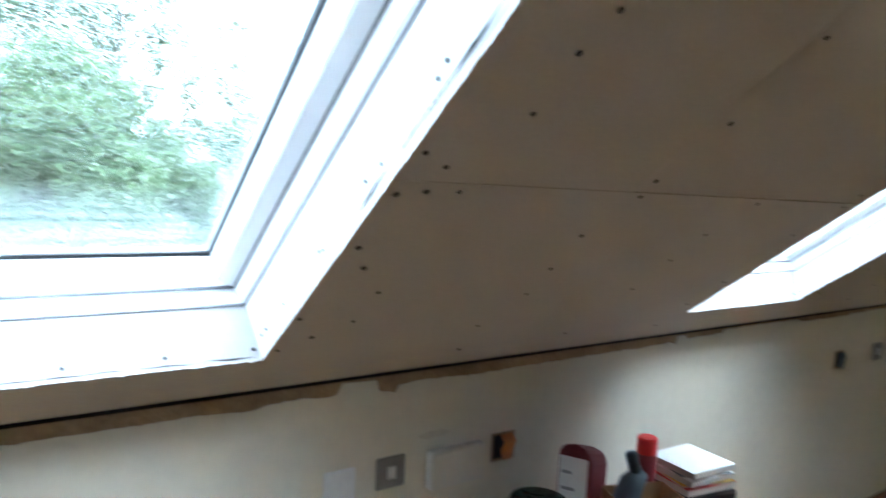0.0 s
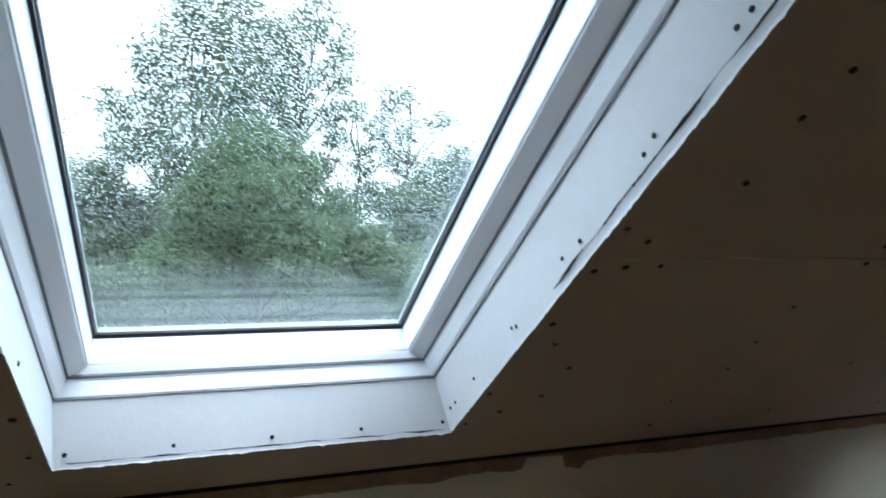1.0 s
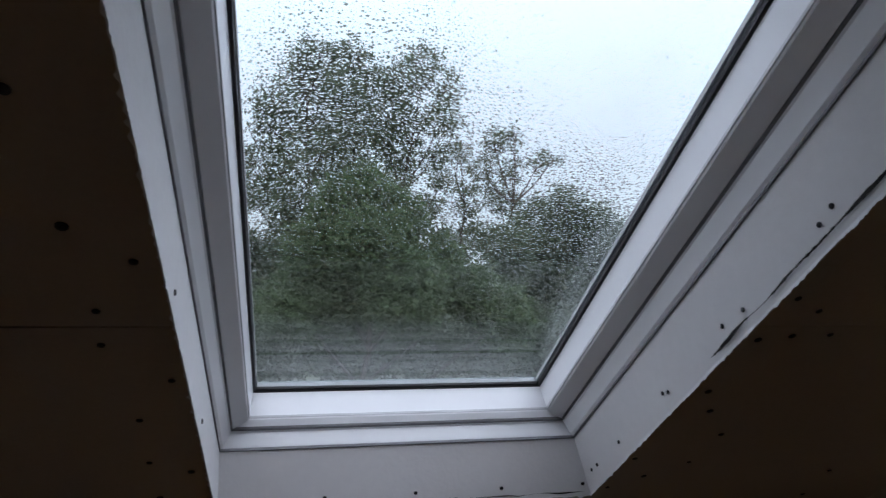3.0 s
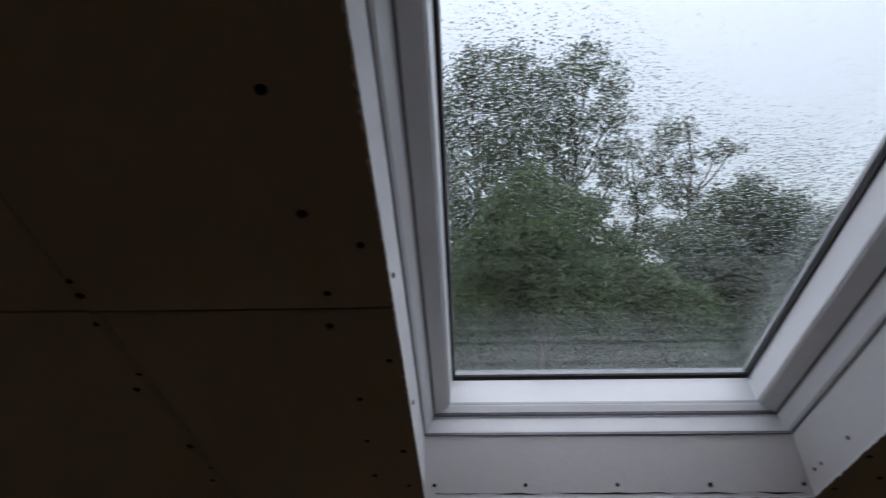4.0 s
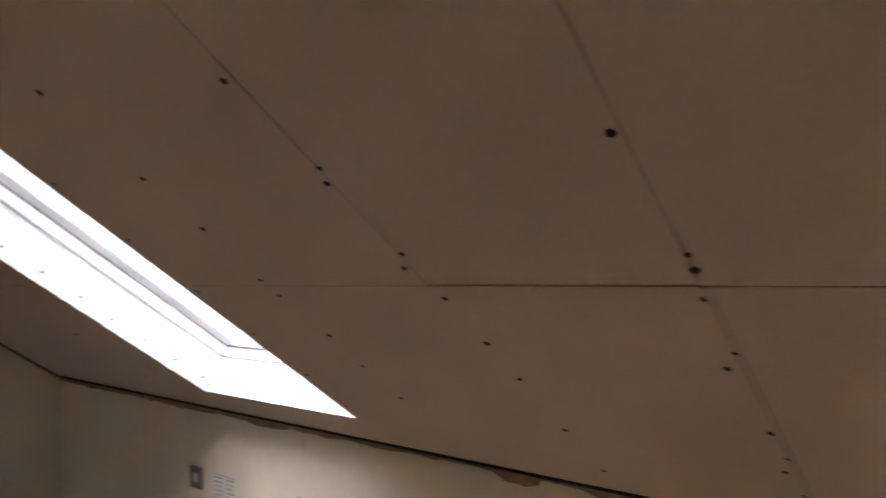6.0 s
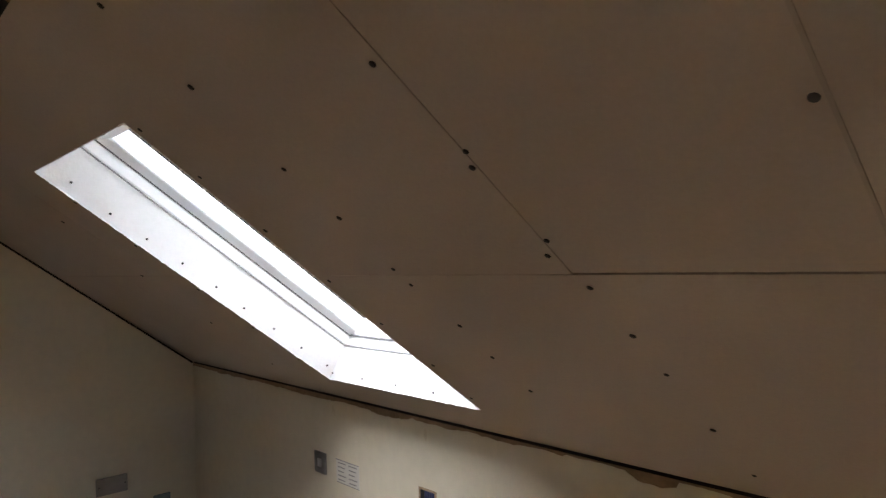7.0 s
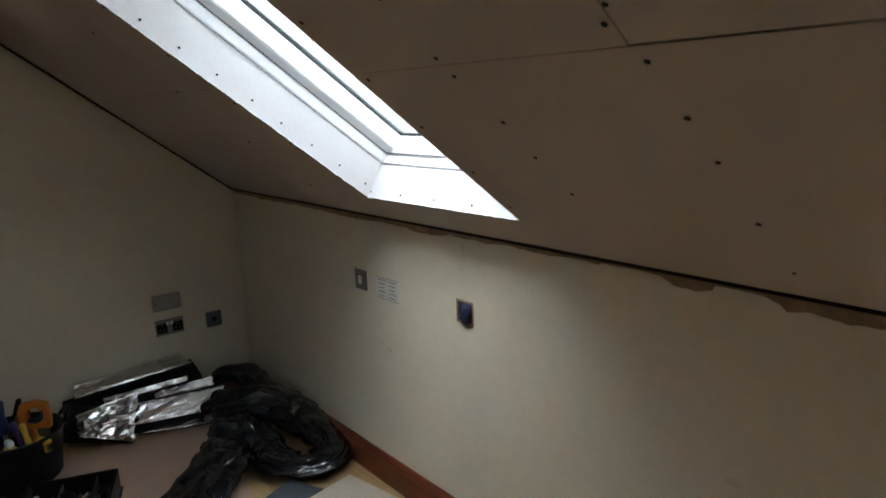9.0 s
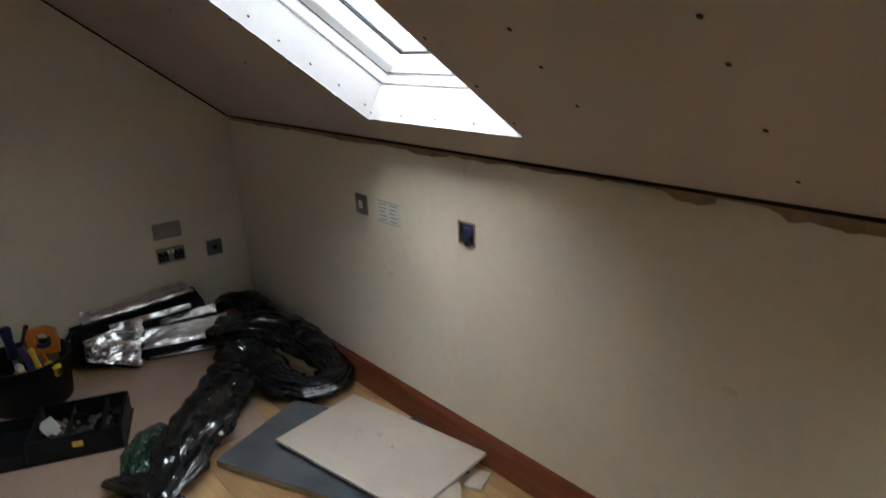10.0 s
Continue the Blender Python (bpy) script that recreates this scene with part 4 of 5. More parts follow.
for k, (x, y, a) in enumerate(((-0.14, 0.02, 30), (-0.06, 0.05, -20), (0.03, 0.02, 12))):
    bm = bmesh.new()
    mm = pose(x, y, 0.0002, 0, 0, a)
    for q in ((-0.018, 0.018, -0.0012, 0.0012), (-0.0012, 0.0012, 0.0015, 0.024)):
        hull8(bm, [mm @ Vector((u, v, w)) for w in (0, 0.0004) for u, v in ((q[0], q[2]), (q[1], q[2]), (q[1], q[3]), (q[0], q[3]))])
    part("pencil_mark", bm, M_PRINT, t, "faint pencil mark")
for k, (x, y, a, w, h, z) in enumerate(((1.93, -0.16, 25, 0.16, 0.10, 0.0), (1.78, -0.10, -12, 0.22, 0.09, 0.0), (2.0, -0.33, 50, 0.14, 0.12, 0.0), (1.56, -0.13, 8, 0.2, 0.1, 0.0))):
    t = thing("plasterboard_scrap", "broken grey-white plasterboard scrap on the floor", "plasterboard", "scraps under the offcut", pose(x, y, 0.0005 + (0.0285 if k == 2 else 0), 0, 0, a))
    part("core", flat(-w, w, -h / 2, h / 2, 0.001, 0.0115, 0.001), M_GYPSUM, t)
    part("paper", flat(-w, w, -h / 2, h / 2, 0.0117, 0.0130, 0.0004), M_PIR if k % 2 else M_OFFCUT, t)


# ---- crumpled things ----
def spline(points, n):
    pts = [Vector(p) for p in points]
    out = []
    for i in range(len(pts) - 1):
        p0, p1, p2, p3 = pts[max(i - 1, 0)], pts[i], pts[i + 1], pts[min(i + 2, len(pts) - 1)]
        for k in range(n):
            u = k / n
            out.append(0.5 * ((2 * p1) + (p2 - p0) * u + (2 * p0 - 5 * p1 + 4 * p2 - p3) * u * u + (3 * p1 - p0 - 3 * p2 + p3) * u ** 3))
    return out + [pts[-1]]


def crumpled(points, radii, seed, rough=1.0, sides=110, n=22, squash=0.62):
    """A slack bag: a flattened tube with long folds and sharp creases, resting on the floor."""
    line = spline(points, n)
    rr = [max(0.012, r.x) for r in spline([(r, 0, 0) for r in radii], n)]
    rr[0], rr[-1] = 0.010, 0.010
    bm = bmesh.new()
    rings = tube(bm, line, rr, sides)
    bm.normal_update()
    off = Vector((seed * 7.3, seed * 3.1, seed))
    moves = {}

    def ridged(q):
        return 1 - 2.2 * abs(noise.noise(q))

    for i, ring_v in enumerate(rings):
        for k, v in enumerate(ring_v):
            p = v.co
            a = k * math.tau / sides
            around = Vector((math.cos(a), math.sin(a), 0))
            long_fold = ridged(around * 1.5 + Vector((0, 0, i * 0.040)) + off)
            pleat = ridged(around * 3.4 + Vector((0, 0, i * 0.022)) + off * 1.3)
            facet = noise.voronoi(Vector((p.x * 8, p.y * 8, p.z * 6)) + off)[0]
            small = noise.voronoi(around * 2.6 + Vector((0, 0, i * 0.028)) + off)[0]
            big = noise.noise(p * 6 + off) + 0.35 * noise.noise(p * 14 + off)
            fine = ridged(p * 26 + off) + 0.5 * ridged(p * 55 + off)
            moves[v] = v.normal * rough * rr[i] * (0.26 * big + 0.16 * (long_fold - 0.45) + 0.06 * (pleat - 0.45) + 0.36 * (facet[1] - facet[0] - 0.36) + 0.14 * (small[1] - small[0] - 0.30) + 0.008 * fine - 0.03)
    for v, d in moves.items():
        v.co += d
        v.co.z = max(v.co.z * squash + 0.012, 0.007 + 0.001 * noise.noise(v.co * 20))
    return bm


def rubbish_bag(points, radii, seed, label, material=M_BAG):
    t = thing("rubbish_bag", label, "rubbish bag", "rubbish bags")
    part("bag_skin", crumpled(points, radii, seed), material, t, smooth=True)
    end, before = Vector(points[-1]), Vector(points[-2])
    d = (end - before).normalized()
    bm = bmesh.new()
    tube(bm, [(end.x, end.y, 0.02), (end.x + d.x * 0.03, end.y + d.y * 0.03, 0.022), (end.x + d.x * 0.06, end.y + d.y * 0.06, 0.018)], [0.016, 0.010, 0.022], 14)
    part("gathered_neck", bm, material, t)
    return t


rubbish_bag([(0.42, -0.40, 0.10), (0.48, -0.32, 0.19), (0.60, -0.17, 0.21), (0.78, -0.09, 0.17), (0.98, -0.085, 0.12), (1.12, -0.12, 0.09), (1.15, -0.22, 0.08), (1.06, -0.31, 0.08), (0.93, -0.335, 0.09), (0.80, -0.35, 0.13), (0.68, -0.39, 0.15), (0.56, -0.42, 0.08)],
            [0.05, 0.135, 0.125, 0.105, 0.080, 0.085, 0.068, 0.090, 0.085, 0.115, 0.13, 0.03], 3, "slack shiny black rubbish bag curled in a loop on the floor")
rubbish_bag([(0.78, -0.47, 0.08), (0.88, -0.51, 0.14), (1.02, -0.63, 0.14), (1.16, -0.77, 0.12), (1.30, -0.90, 0.08), (1.42, -1.01, 0.03)],
            [0.05, 0.120, 0.130, 0.120, 0.098, 0.04], 8, "long crumpled black rubbish bag with bright creases")
rubbish_bag([(0.11, -0.30, 0.16), (0.15, -0.20, 0.26), (0.26, -0.13, 0.27), (0.42, -0.10, 0.20), (0.52, -0.11, 0.08)], [0.03, 0.070, 0.075, 0.065, 0.03], 14, "small black bag heaped in the corner")
rubbish_bag([(0.95, -0.84, 0.03), (1.03, -0.91, 0.08), (1.15, -0.99, 0.08), (1.27, -1.06, 0.02)], [0.03, 0.055, 0.060, 0.035], 21, "dark green plastic sack under the black bag", M_GREEN_BAG)
rubbish_bag([(1.16, -1.12, 0.02), (1.24, -1.06, 0.035), (1.36, -1.0, 0.03), (1.46, -0.94, 0.02)], [0.02, 0.05, 0.05, 0.02], 25, "flat black sack end beside the hardboard")
t = thing("cardboard_piece", "brown cardboard scrap inside the loop of the bag", "cardboard", m=pose(0.92, -0.215, 0.006, 0, 0, 8))
part("sheet", flat(-0.13, 0.13, -0.075, 0.075, 0, 0.005, 0.001), M_CARD, t)


def foil_sheet(corners, seed, label, wrinkle=0.008, nu=34, nv=14, thick=0.010, depth=0.03):
    """A padded foil sheet over four corners, wrinkled; its near-black wadding edge stands in for shaded gaps."""
    t = thing("foil_insulation", label, "foil insulation", "heap of foil insulation")
    a, b, c, d = (Vector(p) for p in corners)
    nrm = (b - a).cross(d - a).normalized()
    if nrm.z < 0:
        nrm = -nrm
    off = Vector((seed * 5.1, seed * 2.7, seed))
    top, low = bmesh.new(), bmesh.new()
    grids = []
    for bmx, lift in ((top, thick), (low, 0.0)):
        grid = []
        for i in range(nu + 1):
            row = []
            for j in range(nv + 1):
                u, v = i / nu, j / nv
                p = a.lerp(b, u).lerp(d.lerp(c, u), v)
                edge = min(u, 1 - u, v, 1 - v)
                wr = 1 - 2.4 * abs(noise.noise(Vector((p.x * 17, p.y * 9, p.z * 14)) + off)) + 0.35 * noise.noise(p * 40 + off)
                q = p + nrm * (lift * (0.35 + 0.65 * min(1, edge * 8)) + (wrinkle * wr if lift else -0.004))
                q += (b - a).normalized() * 0.012 * noise.noise(Vector((v * 6, seed, 0))) * (1 if u in (0, 1) else 0)
                q.z = max(q.z, 0.007 + lift)
                row.append(bmx.verts.new(q))
            grid.append(row)
        for i in range(nu):
            for j in range(nv):
                bmx.faces.new((grid[i][j], grid[i + 1][j], grid[i + 1][j + 1], grid[i][j + 1]))
    bmesh.ops.recalc_face_normals(low, faces=list(low.faces))
    under = bmesh.ops.extrude_face_region(low, geom=list(low.faces))
    for v in under["geom"]:
        if isinstance(v, bmesh.types.BMVert):
            v.co.z = max(0.006, v.co.z - depth)
            v.co.x = max(0.022, v.co.x - 0.004)
    part("foil_face", top, M_FOIL, t, "bright wrinkled aluminium foil")
    part("wadding", low, M_FOIL_CORE, t, "wadding, near-black in place of the shaded gap below the foil")
    return t


foil_sheet([(0.085, -0.92, 0.232), (0.140, -0.375, 0.278), (0.032, -0.400, 0.312), (0.032, -0.905, 0.282)], 1, "folded foil insulation leaning at the wall", 0.003, depth=0.012)
foil_sheet([(0.125, -0.80, 0.178), (0.190, -0.42, 0.205), (0.175, -0.415, 0.232), (0.105, -0.80, 0.205)], 7, "thin folded lip of foil insulation", 0.007, 40, 8, depth=0.01)
foil_sheet([(0.170, -0.58, 0.150), (0.225, -0.305, 0.158), (0.200, -0.295, 0.200), (0.142, -0.57, 0.178)], 2, "narrow folded strip of foil insulation", 0.006, depth=0.045)
foil_sheet([(0.215, -0.735, 0.072), (0.325, -0.328, 0.066), (0.245, -0.250, 0.146), (0.140, -0.700, 0.148)], 3, "broad band of foil insulation facing the room", 0.004, depth=0.03)
foil_sheet([(0.215, -0.69, 0.010), (0.345, -0.364, 0.010), (0.300, -0.345, 0.032), (0.165, -0.675, 0.036)], 4, "flat foil strip at the bottom of the heap", 0.004, depth=0.012)
foil_sheet([(0.200, -0.945, 0.085), (0.275, -0.731, 0.012), (0.165, -0.655, 0.212), (0.125, -0.93, 0.165)], 5, "crumpled end of foil insulation hanging over the heap", 0.008, 40, 34, depth=0.01)
# Block added to fill the heap with the dark of its shaded gaps.
t = thing("foil_gap_fill", "near-black block standing in for the shade behind the foil strips", "foil insulation", m=pose(0, 0, 0))
bm = bmesh.new()
hull8(bm, [(0.026, -0.985, 0.006), (0.026, -0.34, 0.006), (0.026, -0.34, 0.262), (0.026, -0.965, 0.215), (0.150, -0.86, 0.006), (0.235, -0.34, 0.006), (0.115, -0.32, 0.190), (0.075, -0.86, 0.170)])
bmesh.ops.subdivide_edges(bm, edges=list(bm.edges), cuts=7, use_grid_fill=True)
for v in bm.verts:
    v.co += Vector((1, 0.3, 0.4)) * 0.006 * noise.noise(v.co * 18)
    v.co.z, v.co.x = max(v.co.z, 0.0062), max(v.co.x, 0.0225)
part("wadding", bm, M_FOIL_CORE, t)

# tool tub
TUB = (0.245, -1.195)
t = thing("tool_tub", "round black rubber tub full of hand tools", "tub", m=pose(*TUB, 0.0048))
bm = bmesh.new()
lathe(bm, [(0.0, 0.0), (0.160, 0.0), (0.167, 0.008), (0.186, 0.205), (0.196, 0.207), (0.197, 0.218), (0.188, 0.220), (0.180, 0.212), (0.160, 0.012), (0.0, 0.011)], 36)
part("tub_body", bm, M_BLACK_PLASTIC, t, smooth=True)
for sy in (-1, 1):
    bm = bmesh.new()
    tube(bm, spline([(0.06 * k, sy * (0.192 + 0.03 * (1 - abs(k))), 0.215 + 0.045 * (1 - k * k)) for k in (-1, -0.5, 0, 0.5, 1)], 4), [0.009] * 17, 8)
    part("tub_handle", bm, M_BLACK_PLASTIC, t, smooth=True)


def at_tub(x, y, z, rx=0, ry=0, rz=0):
    return pose(TUB[0] + x, TUB[1] + y, z, rx, ry, rz)


t = thing("hand_saw", "hand saw standing in the tub, orange and blue handle", "saw", m=at_tub(0.04, 0.10, 0.05, 6, 0, 60))
part("blade", flat(-0.045, 0.045, -0.0008, 0.0008, 0.0, 0.20), M_STEEL, t, "steel blade")
bm = bmesh.new()
hp = [(-0.062, 0.19), (0.055, 0.185), (0.062, 0.235), (0.058, 0.300), (0.020, 0.318), (-0.050, 0.306), (-0.066, 0.270)]
hole = [(-0.030, 0.218), (0.022, 0.216), (0.030, 0.240), (0.028, 0.278), (0.012, 0.288), (-0.026, 0.280), (-0.034, 0.255)]
for y0, y1 in ((-0.012, 0.012),):
    fo = [bm.verts.new((x, y0, z)) for x, z in hp]
    fi = [bm.verts.new((x, y0, z)) for x, z in hole]
    bo = [bm.verts.new((x, y1, z)) for x, z in hp]
    bi = [bm.verts.new((x, y1, z)) for x, z in hole]
    for k in range(7):
        j = (k + 1) % 7
        bm.faces.new((fo[k], fo[j], fi[j], fi[k]))
        bm.faces.new((bo[k], bi[k], bi[j], bo[j]))
        bm.faces.new((fo[k], bo[k], bo[j], fo[j]))
        bm.faces.new((fi[k], fi[j], bi[j], bi[k]))
part("handle", bm, M_ORANGE, t, "orange grip")
bm = bmesh.new()
tube(bm, [(-0.036, 0, 0.222), (0.0, 0, 0.214), (0.030, 0, 0.232), (0.034, 0, 0.270)], [0.0135] * 4, 8)
part("grip_inlay", bm, M_BLUE, t, "dark blue inlay")


def stick_tool(name, label, x, y, tilt, turn, length, grip_r, material, tip=M_STEEL):
    t = thing(name, label, "hand tool", "tools in the tub", at_tub(x, y, 0.03, tilt, 0, turn))
    bm = bmesh.new()
    tube(bm, [(0, 0, 0), (0, 0, length * 0.55)], [grip_r * 0.45] * 2, 8)
    part("shank", bm, tip, t)
    bm = bmesh.new()
    tube(bm, [(0, 0, length * 0.55), (0, 0, length * 0.6), (0, 0, length * 0.8), (0, 0, length * 0.97), (0, 0, length)], [grip_r * 0.7, grip_r, grip_r * 0.85, grip_r * 1.1, grip_r * 0.7], 10)
    part("grip", bm, material, t, smooth=True)
    return t


stick_tool("hammer", "hammer with a dark blue rubber grip in the tub", 0.0, -0.02, 3, 10, 0.35, 0.022, M_BLUE)
stick_tool("screwdriver", "screwdriver with a red handle in the tub", 0.02, 0.045, -4, 30, 0.31, 0.015, M_RED)
stick_tool("screwdriver", "screwdriver with a yellow handle among the tools", 0.10, 0.07, 10, -20, 0.255, 0.013, M_YELLOW)
stick_tool("chisel", "chisel with an orange handle among the tools", 0.085, 0.085, 12, -75, 0.245, 0.014, M_ORANGE)
stick_tool("chisel", "chisel with a purple handle leaning in the tub", 0.12, 0.05, 22, -60, 0.27, 0.013, M_PURPLE)
stick_tool("pry_bar", "brown wooden tool handle leaning out of the tub", -0.05, -0.10, 30, 150, 0.36, 0.016, M_TIMBER, M_TIMBER)
stick_tool("screwdriver", "screwdriver with a black handle leaning out of the tub", -0.02, -0.08, 24, 200, 0.34, 0.011, M_BLACK_PLASTIC)
t = thing("glue_bottle", "squat cream and yellow bottle in the tub", "bottle", m=at_tub(0.11, -0.02, 0.08, 6, 6, 20))
part("bottle_body", flat(-0.026, 0.026, -0.018, 0.018, 0.0, 0.135, 0.007), M_YELLOW, t)
part("cap", flat(-0.018, 0.018, -0.013, 0.013, 0.136, 0.165, 0.005), M_PAPER, t, "cream cap")
t = thing("tape_measure", "yellow and black tape measure on top of the tools", "tape measure", m=at_tub(0.13, 0.09, 0.155, 10, 15, 40))
part("case", flat(-0.033, 0.033, -0.018, 0.018, 0, 0.062, 0.008), M_YELLOW, t)
part("band", flat(-0.034, 0.034, -0.010, 0.010, 0.012, 0.050, 0.002), M_BLACK_PLASTIC, t)


# open tool case
def case_half(t, m, depth, name):
    """A shallow tray with a rim and ribs, as a part of the case."""
    bm = bmesh.new()
    L, W = 0.168, 0.152
    prof = [(-0.012, 0.0), (0.0, 0.004), (0.0, depth), (0.012, depth), (0.014, 0.010)]
    loops = []
    for u, z in prof:
        loops.append([bm.verts.new(m @ Vector((sx * (W - u), sy * (L - u), z))) for sx, sy in ((-1, -1), (1, -1), (1, 1), (-1, 1))])
    for a, b in zip(loops, loops[1:]):
        for k in range(4):
            bm.faces.new((a[k], a[(k + 1) % 4], b[(k + 1) % 4], b[k]))
    bm.faces.new(loops[0])
    bm.faces.new(loops[-1])
    bmesh.ops.bevel(bm, geom=[e for e in bm.edges], offset=0.0025, segments=1, affect="EDGES", clamp_overlap=True)
    return part(name, bm, M_BLACK_PLASTIC, t)


case_pose = pose(0.745, -1.145, 0.0048, 0, 0, -20.5) @ pose(-0.03, 0.045, 0)
t = thing("tool_case", "open black plastic tool case with loose bits in it", "tool case", m=case_pose)
case_half(t, pose(0, 0, 0), 0.095, "tray")
case_half(t, pose(0.0, -0.346, 0.0, 0, 0, 0), 0.06, "lid")
part("latch", flat(0.1525, 0.157, -0.010, 0.028, 0.045, 0.068, 0.0015), M_YELLOW, t, "yellow latch")
part("divider", flat(-0.135, 0.135, -0.045, -0.039, 0.011, 0.075), M_BLACK_PLASTIC, t)
part("divider", flat(-0.135, 0.135, 0.085, 0.091, 0.011, 0.085), M_BLACK_PLASTIC, t)
for k, (x, y, z, w, l, h, mm, nm, lb) in enumerate((
        (-0.02, -0.120, 0.03, 0.085, 0.06, -0.007, M_PAPER, "paper_scrap", "crumpled white paper scrap in the tool case"),
        (0.03, -0.09, 0.02, 0.04, 0.03, -0.007, M_PAPER, "paper_scrap", "small white paper scrap in the tool case"),
        (0.02, 0.00, 0.02, 0.022, 0.045, 0.03, M_GREY_PLASTIC, "drill_bit_box", "grey bit box in the tool case"),
        (-0.05, 0.03, 0.03, 0.012, 0.05, 0.02, M_STEEL, "spanner", "steel spanner in the tool case"),
        (0.06, 0.05, 0.02, 0.015, 0.02, 0.03, M_RED, "wall_plug_box", "small red box in the tool case"),
        (0.07, 0.10, 0.02, 0.02, 0.04, 0.02, M_ORANGE, "knife", "orange handled knife in the tool case"),
        (-0.06, -0.01, 0.02, 0.03, 0.06, 0.05, M_BLACK_PLASTIC, "charger", "black charger in the tool case"),
        (-0.02, 0.135, 0.02, 0.06, 0.03, 0.06, M_BLACK_PLASTIC, "battery", "black battery pack in the tool case"))):
    it = thing(nm, lb, "tool", "bits in the tool case", case_pose @ (pose(x, y, 0.062, 18, 14, 35 + 25 * k) if mm is M_PAPER else pose(x, y, 0.012, 0, 0, 25 * k)))
    part("body", flat(-w / 2, w / 2, -l / 2, l / 2, 0, h + 0.01, 0.004 if h > 0 else 0.0006), mm, it)

crng = random.Random(17)
bm = bmesh.new()
for k in range(70):
    mm = case_pose @ pose(crng.uniform(-0.10, 0.10), crng.uniform(-0.16, 0.16), 0.018 + crng.uniform(0, 0.03), crng.uniform(-40, 40), crng.uniform(-40, 40), crng.uniform(0, 360))
    w, l, h = crng.uniform(0.003, 0.009), crng.uniform(0.01, 0.03), crng.uniform(0.003, 0.008)
    hull8(bm, [mm @ Vector((x, y, z)) for z in (-h, h) for x, y in ((-w, -l), (w, -l), (w, l), (-w, l))], k % 4)
tagged(finish(bm, "loose_fixings", [M_STEEL, M_GREY_PLASTIC, M_BLACK_PLASTIC, M_CARD]), "loose steel and plastic fixings heaped in the tool case", "fixings", kind="stuff")

# ---- cupboard under the far window with things on it ----
CUP_Z = 0.640
t = thing("cupboard", "low dark wooden cupboard against the knee wall", "cupboard")
part("carcass", flat(5.02, 5.92, -0.42, -0.03, 0.05, CUP_Z - 0.022, 0.002), M_TIMBER, t)
part("top", flat(5.005, 5.935, -0.435, -0.025, CUP_Z - 0.021, CUP_Z, 0.003), M_SKIRT, t, "red-brown top")
part("plinth", flat(5.04, 5.90, -0.40, -0.04, 0.001, 0.049), M_DARK, t)
for x in (5.03, 5.475):
    d = part("door", flat(x, x + 0.435, -0.438, -0.4215, 0.06, CUP_Z - 0.03, 0.002), M_SKIRT, t, "red-brown door")
    part("handle", flat(x + 0.20, x + 0.235, -0.455, -0.4385, 0.52, 0.535, 0.003), M_STEEL, d)


def on_cupboard(x, y, rz=0, z=0.0):
    return pose(x, y, CUP_Z + z + 0.0006, 0, 0, rz)


t = thing("box_file", "tall dark red box file with a white label", "box file", m=on_cupboard(5.352, -0.20, -62))
bm = bmesh.new()
cpts = [(-0.045, 0.0), (0.045, 0.0), (0.045, 0.275), (0.032, 0.306), (0.0, 0.320), (-0.032, 0.312), (-0.045, 0.290)]
va = [bm.verts.new((x, -0.095, z)) for x, z in cpts]
vb = [bm.verts.new((x, 0.095, z * 0.78)) for x, z in cpts]
bm.faces.new(va)
bm.faces.new(vb[::-1])
for k in range(7):
    bm.faces.new((va[k], va[(k + 1) % 7], vb[(k + 1) % 7], vb[k]))
part("case", bm, M_DARK_RED, t, bevel=0.004)
part("label_sheet", flat(-0.040, 0.036, -0.0975, -0.0958, 0.045, 0.282), M_PAPER, t, "white paper label")
for k in range(4):
    part("print_bar", flat(-0.033, 0.024 - 0.01 * k, -0.0982, -0.0977, 0.10 + 0.045 * k, 0.109 + 0.045 * k), M_PRINT, t)
t = thing("red_carton", "small bright red carton beside the box file", "carton", m=on_cupboard(5.325, -0.37, -10))
part("carton_body", flat(-0.035, 0.035, -0.025, 0.025, 0, 0.16, 0.003), M_RED, t)
t = thing("cardboard_box", "open brown cardboard box", "box", m=on_cupboard(5.485, -0.325, -20))
for a in ((-0.10, 0.10, -0.09, -0.086), (-0.10, 0.10, 0.086, 0.09), (-0.10, -0.096, -0.086, 0.086), (0.096, 0.10, -0.086, 0.086)):
    part("side", flat(*a, 0.0, 0.155, 0.0008), M_CARD, t)
part("bottom", flat(-0.096, 0.096, -0.086, 0.086, 0.0, 0.004), M_CARD, t)
t = thing("sealant_gun", "blue-grey plastic gun lying in the cardboard box", "sealant gun", m=on_cupboard(5.452, -0.29, -10, 0.02))
bm = bmesh.new()
tube(bm, [(-0.03, 0, 0.02), (-0.02, 0, 0.12), (0.0, 0, 0.17), (0.03, 0, 0.20)], [0.03, 0.036, 0.034, 0.022], 12)
part("barrel", bm, M_GREY_PLASTIC, t, smooth=True)
bm = bmesh.new()
tube(bm, [(0.02, 0, 0.18), (0.0, 0, 0.225), (-0.01, 0, 0.255)], [0.020, 0.016, 0.017], 10)
part("grip", bm, M_GREY_PLASTIC, t, smooth=True)
t = thing("spray_can", "dark spray can with a bright red cap", "spray can", m=on_cupboard(5.665, -0.17))
bm = bmesh.new()
lathe(bm, [(0.0, 0.0), (0.030, 0.0), (0.032, 0.004), (0.032, 0.175), (0.029, 0.190), (0.0, 0.192)], 22)
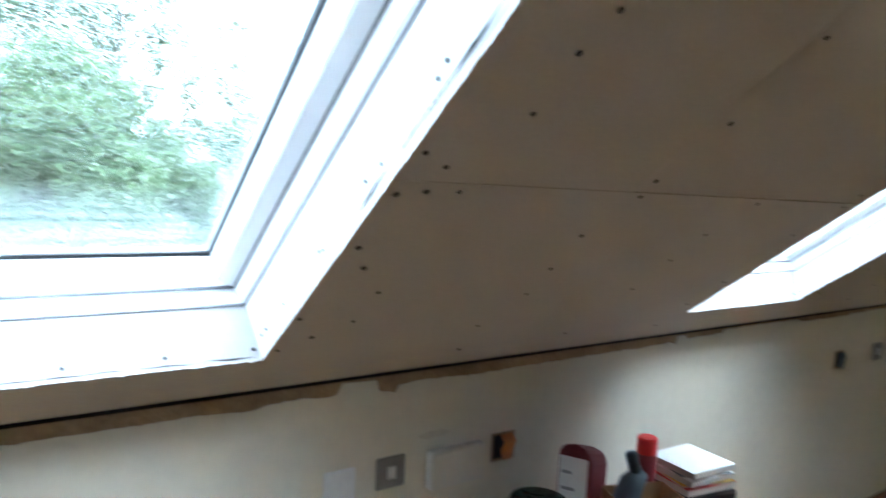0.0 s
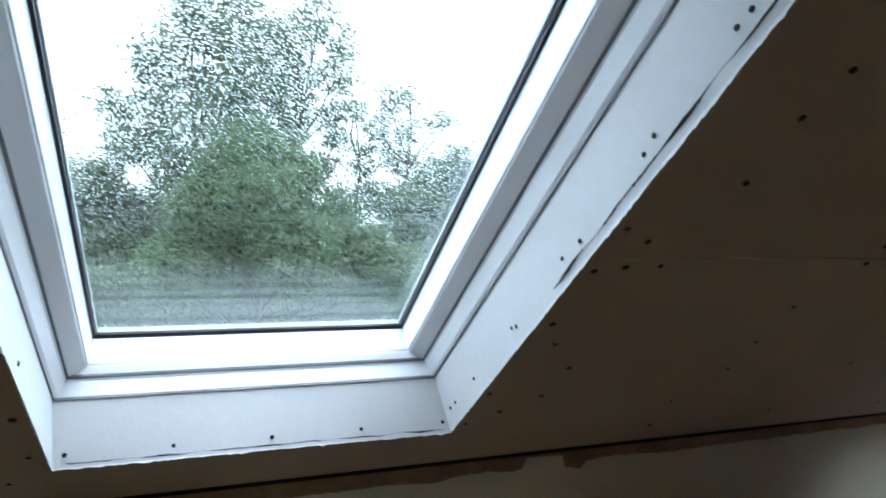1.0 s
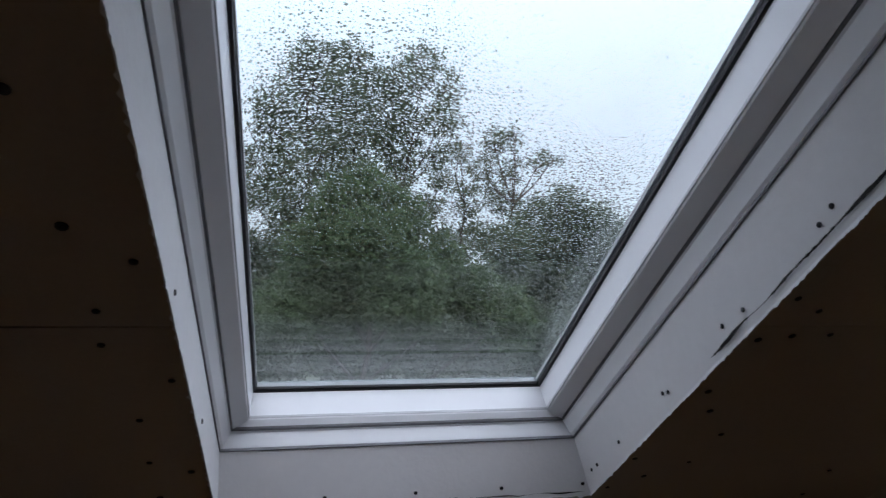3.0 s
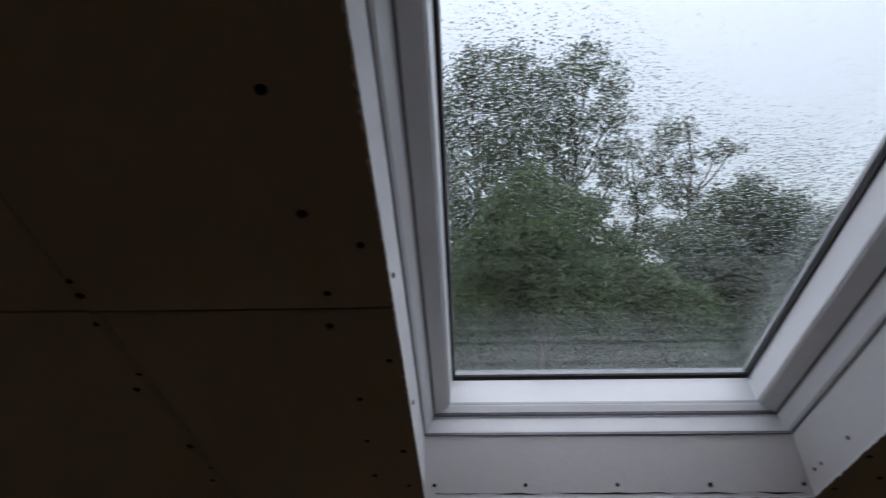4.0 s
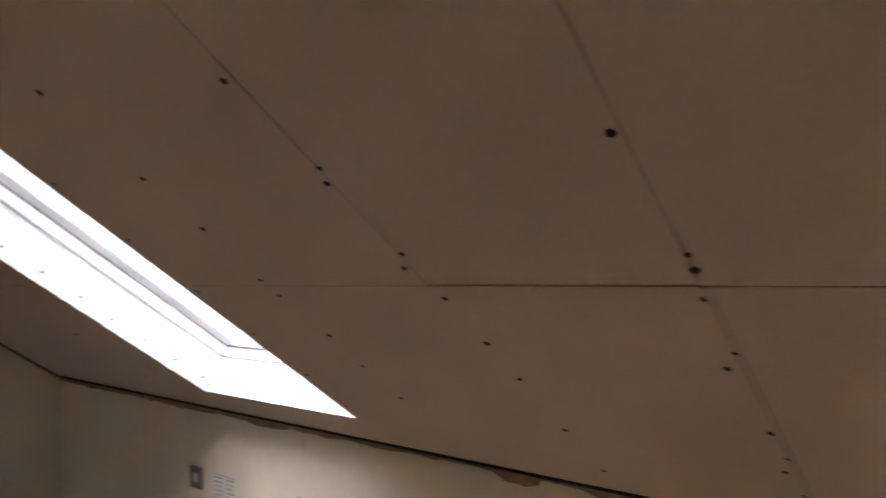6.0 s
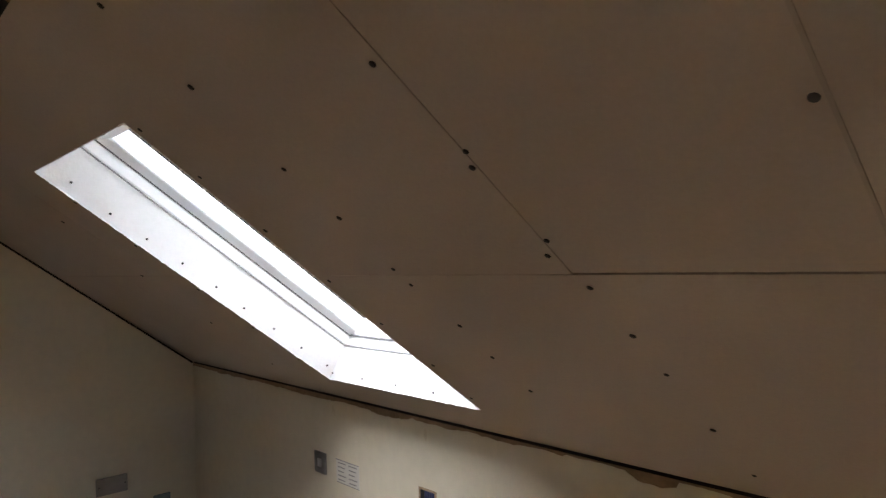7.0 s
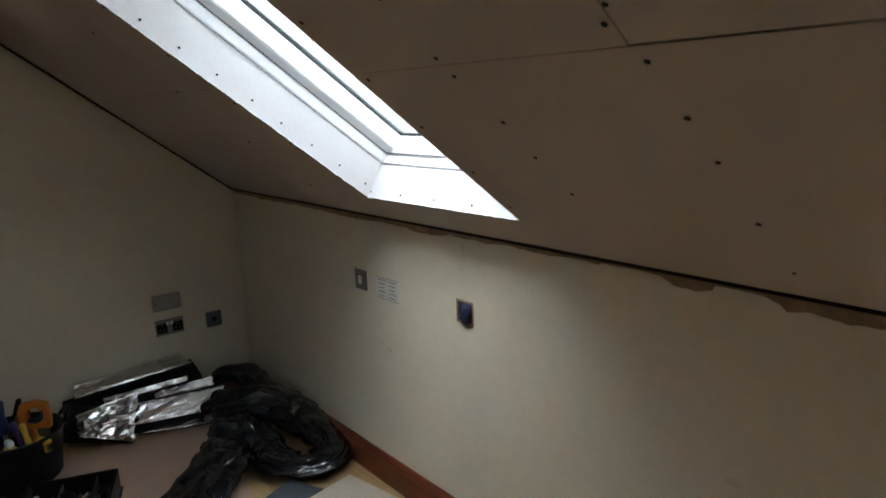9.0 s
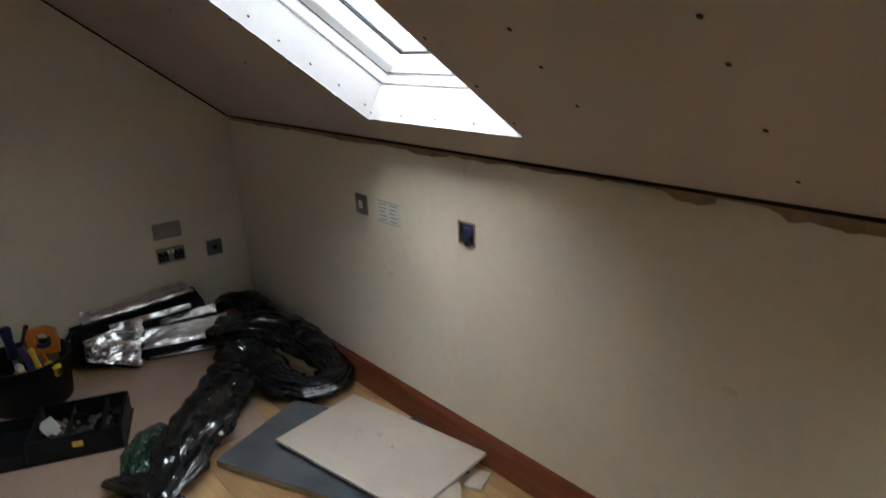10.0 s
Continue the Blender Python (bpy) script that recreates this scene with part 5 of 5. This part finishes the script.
part("can_body", bm, M_DARK_RED, t, smooth=True)
bm = bmesh.new()
lathe(bm, [(0.0, 0.1925), (0.031, 0.1925), (0.031, 0.236), (0.028, 0.242), (0.0, 0.243)], 22)
part("cap", bm, M_RED, t, "bright red cap")
t = thing("crate", "black plastic crate under a stack of papers", "crate", m=on_cupboard(5.825, -0.22, -12))
part("crate_body", flat(-0.105, 0.105, -0.095, 0.095, 0, 0.085, 0.006), M_BLACK_PLASTIC, t)
for k, (mm, w, l, h, rz, lb) in enumerate(((M_RED, 0.10, 0.09, 0.022, 3, "red folder on the crate"), (M_YELLOW, 0.095, 0.085, 0.006, -4, "thin yellow booklet in the stack"), (M_PAPER, 0.095, 0.088, 0.018, 6, "thick cream catalogue in the stack"),
                                           (M_GREY_PLASTIC, 0.09, 0.08, 0.006, -8, "grey booklet in the stack"), (M_PAPER, 0.095, 0.088, 0.020, 8, "white ream of paper on top of the stack"))):
    z = 0.0865 + sum((0.022, 0.006, 0.018, 0.006, 0.020)[:k]) + 0.0006 * k
    t = thing("booklet", lb, "booklet", "stack of papers", on_cupboard(5.825, -0.22, -12 + rz, z))
    part("page_block", flat(-w, w, -l, l, 0.0008, h - 0.0008, 0.0006), M_PAPER, t)
    part("cover", flat(-w - 0.001, w + 0.001, -l - 0.001, l + 0.001, h - 0.0007, h, 0.0002), mm if mm is not M_PAPER else M_WHITE_PLASTIC, t)
t = thing("cable_reel", "dark green cable reel with yellow stripes", "cable reel", m=on_cupboard(5.14, -0.25, 0))
bm = bmesh.new()
lathe(bm, [(0.0, 0.0), (0.075, 0.0), (0.078, 0.006), (0.055, 0.02), (0.055, 0.175), (0.078, 0.19), (0.075, 0.198), (0.0, 0.20)], 24)
part("drum", bm, M_GREEN_BAG, t, smooth=True)
bm = bmesh.new()
tube(bm, [(0.066 * math.cos(k * 0.7), 0.066 * math.sin(k * 0.7), 0.03 + 0.0024 * k) for k in range(56)], [0.006] * 56, 6)
part("cable", bm, M_YELLOW, t, smooth=True)
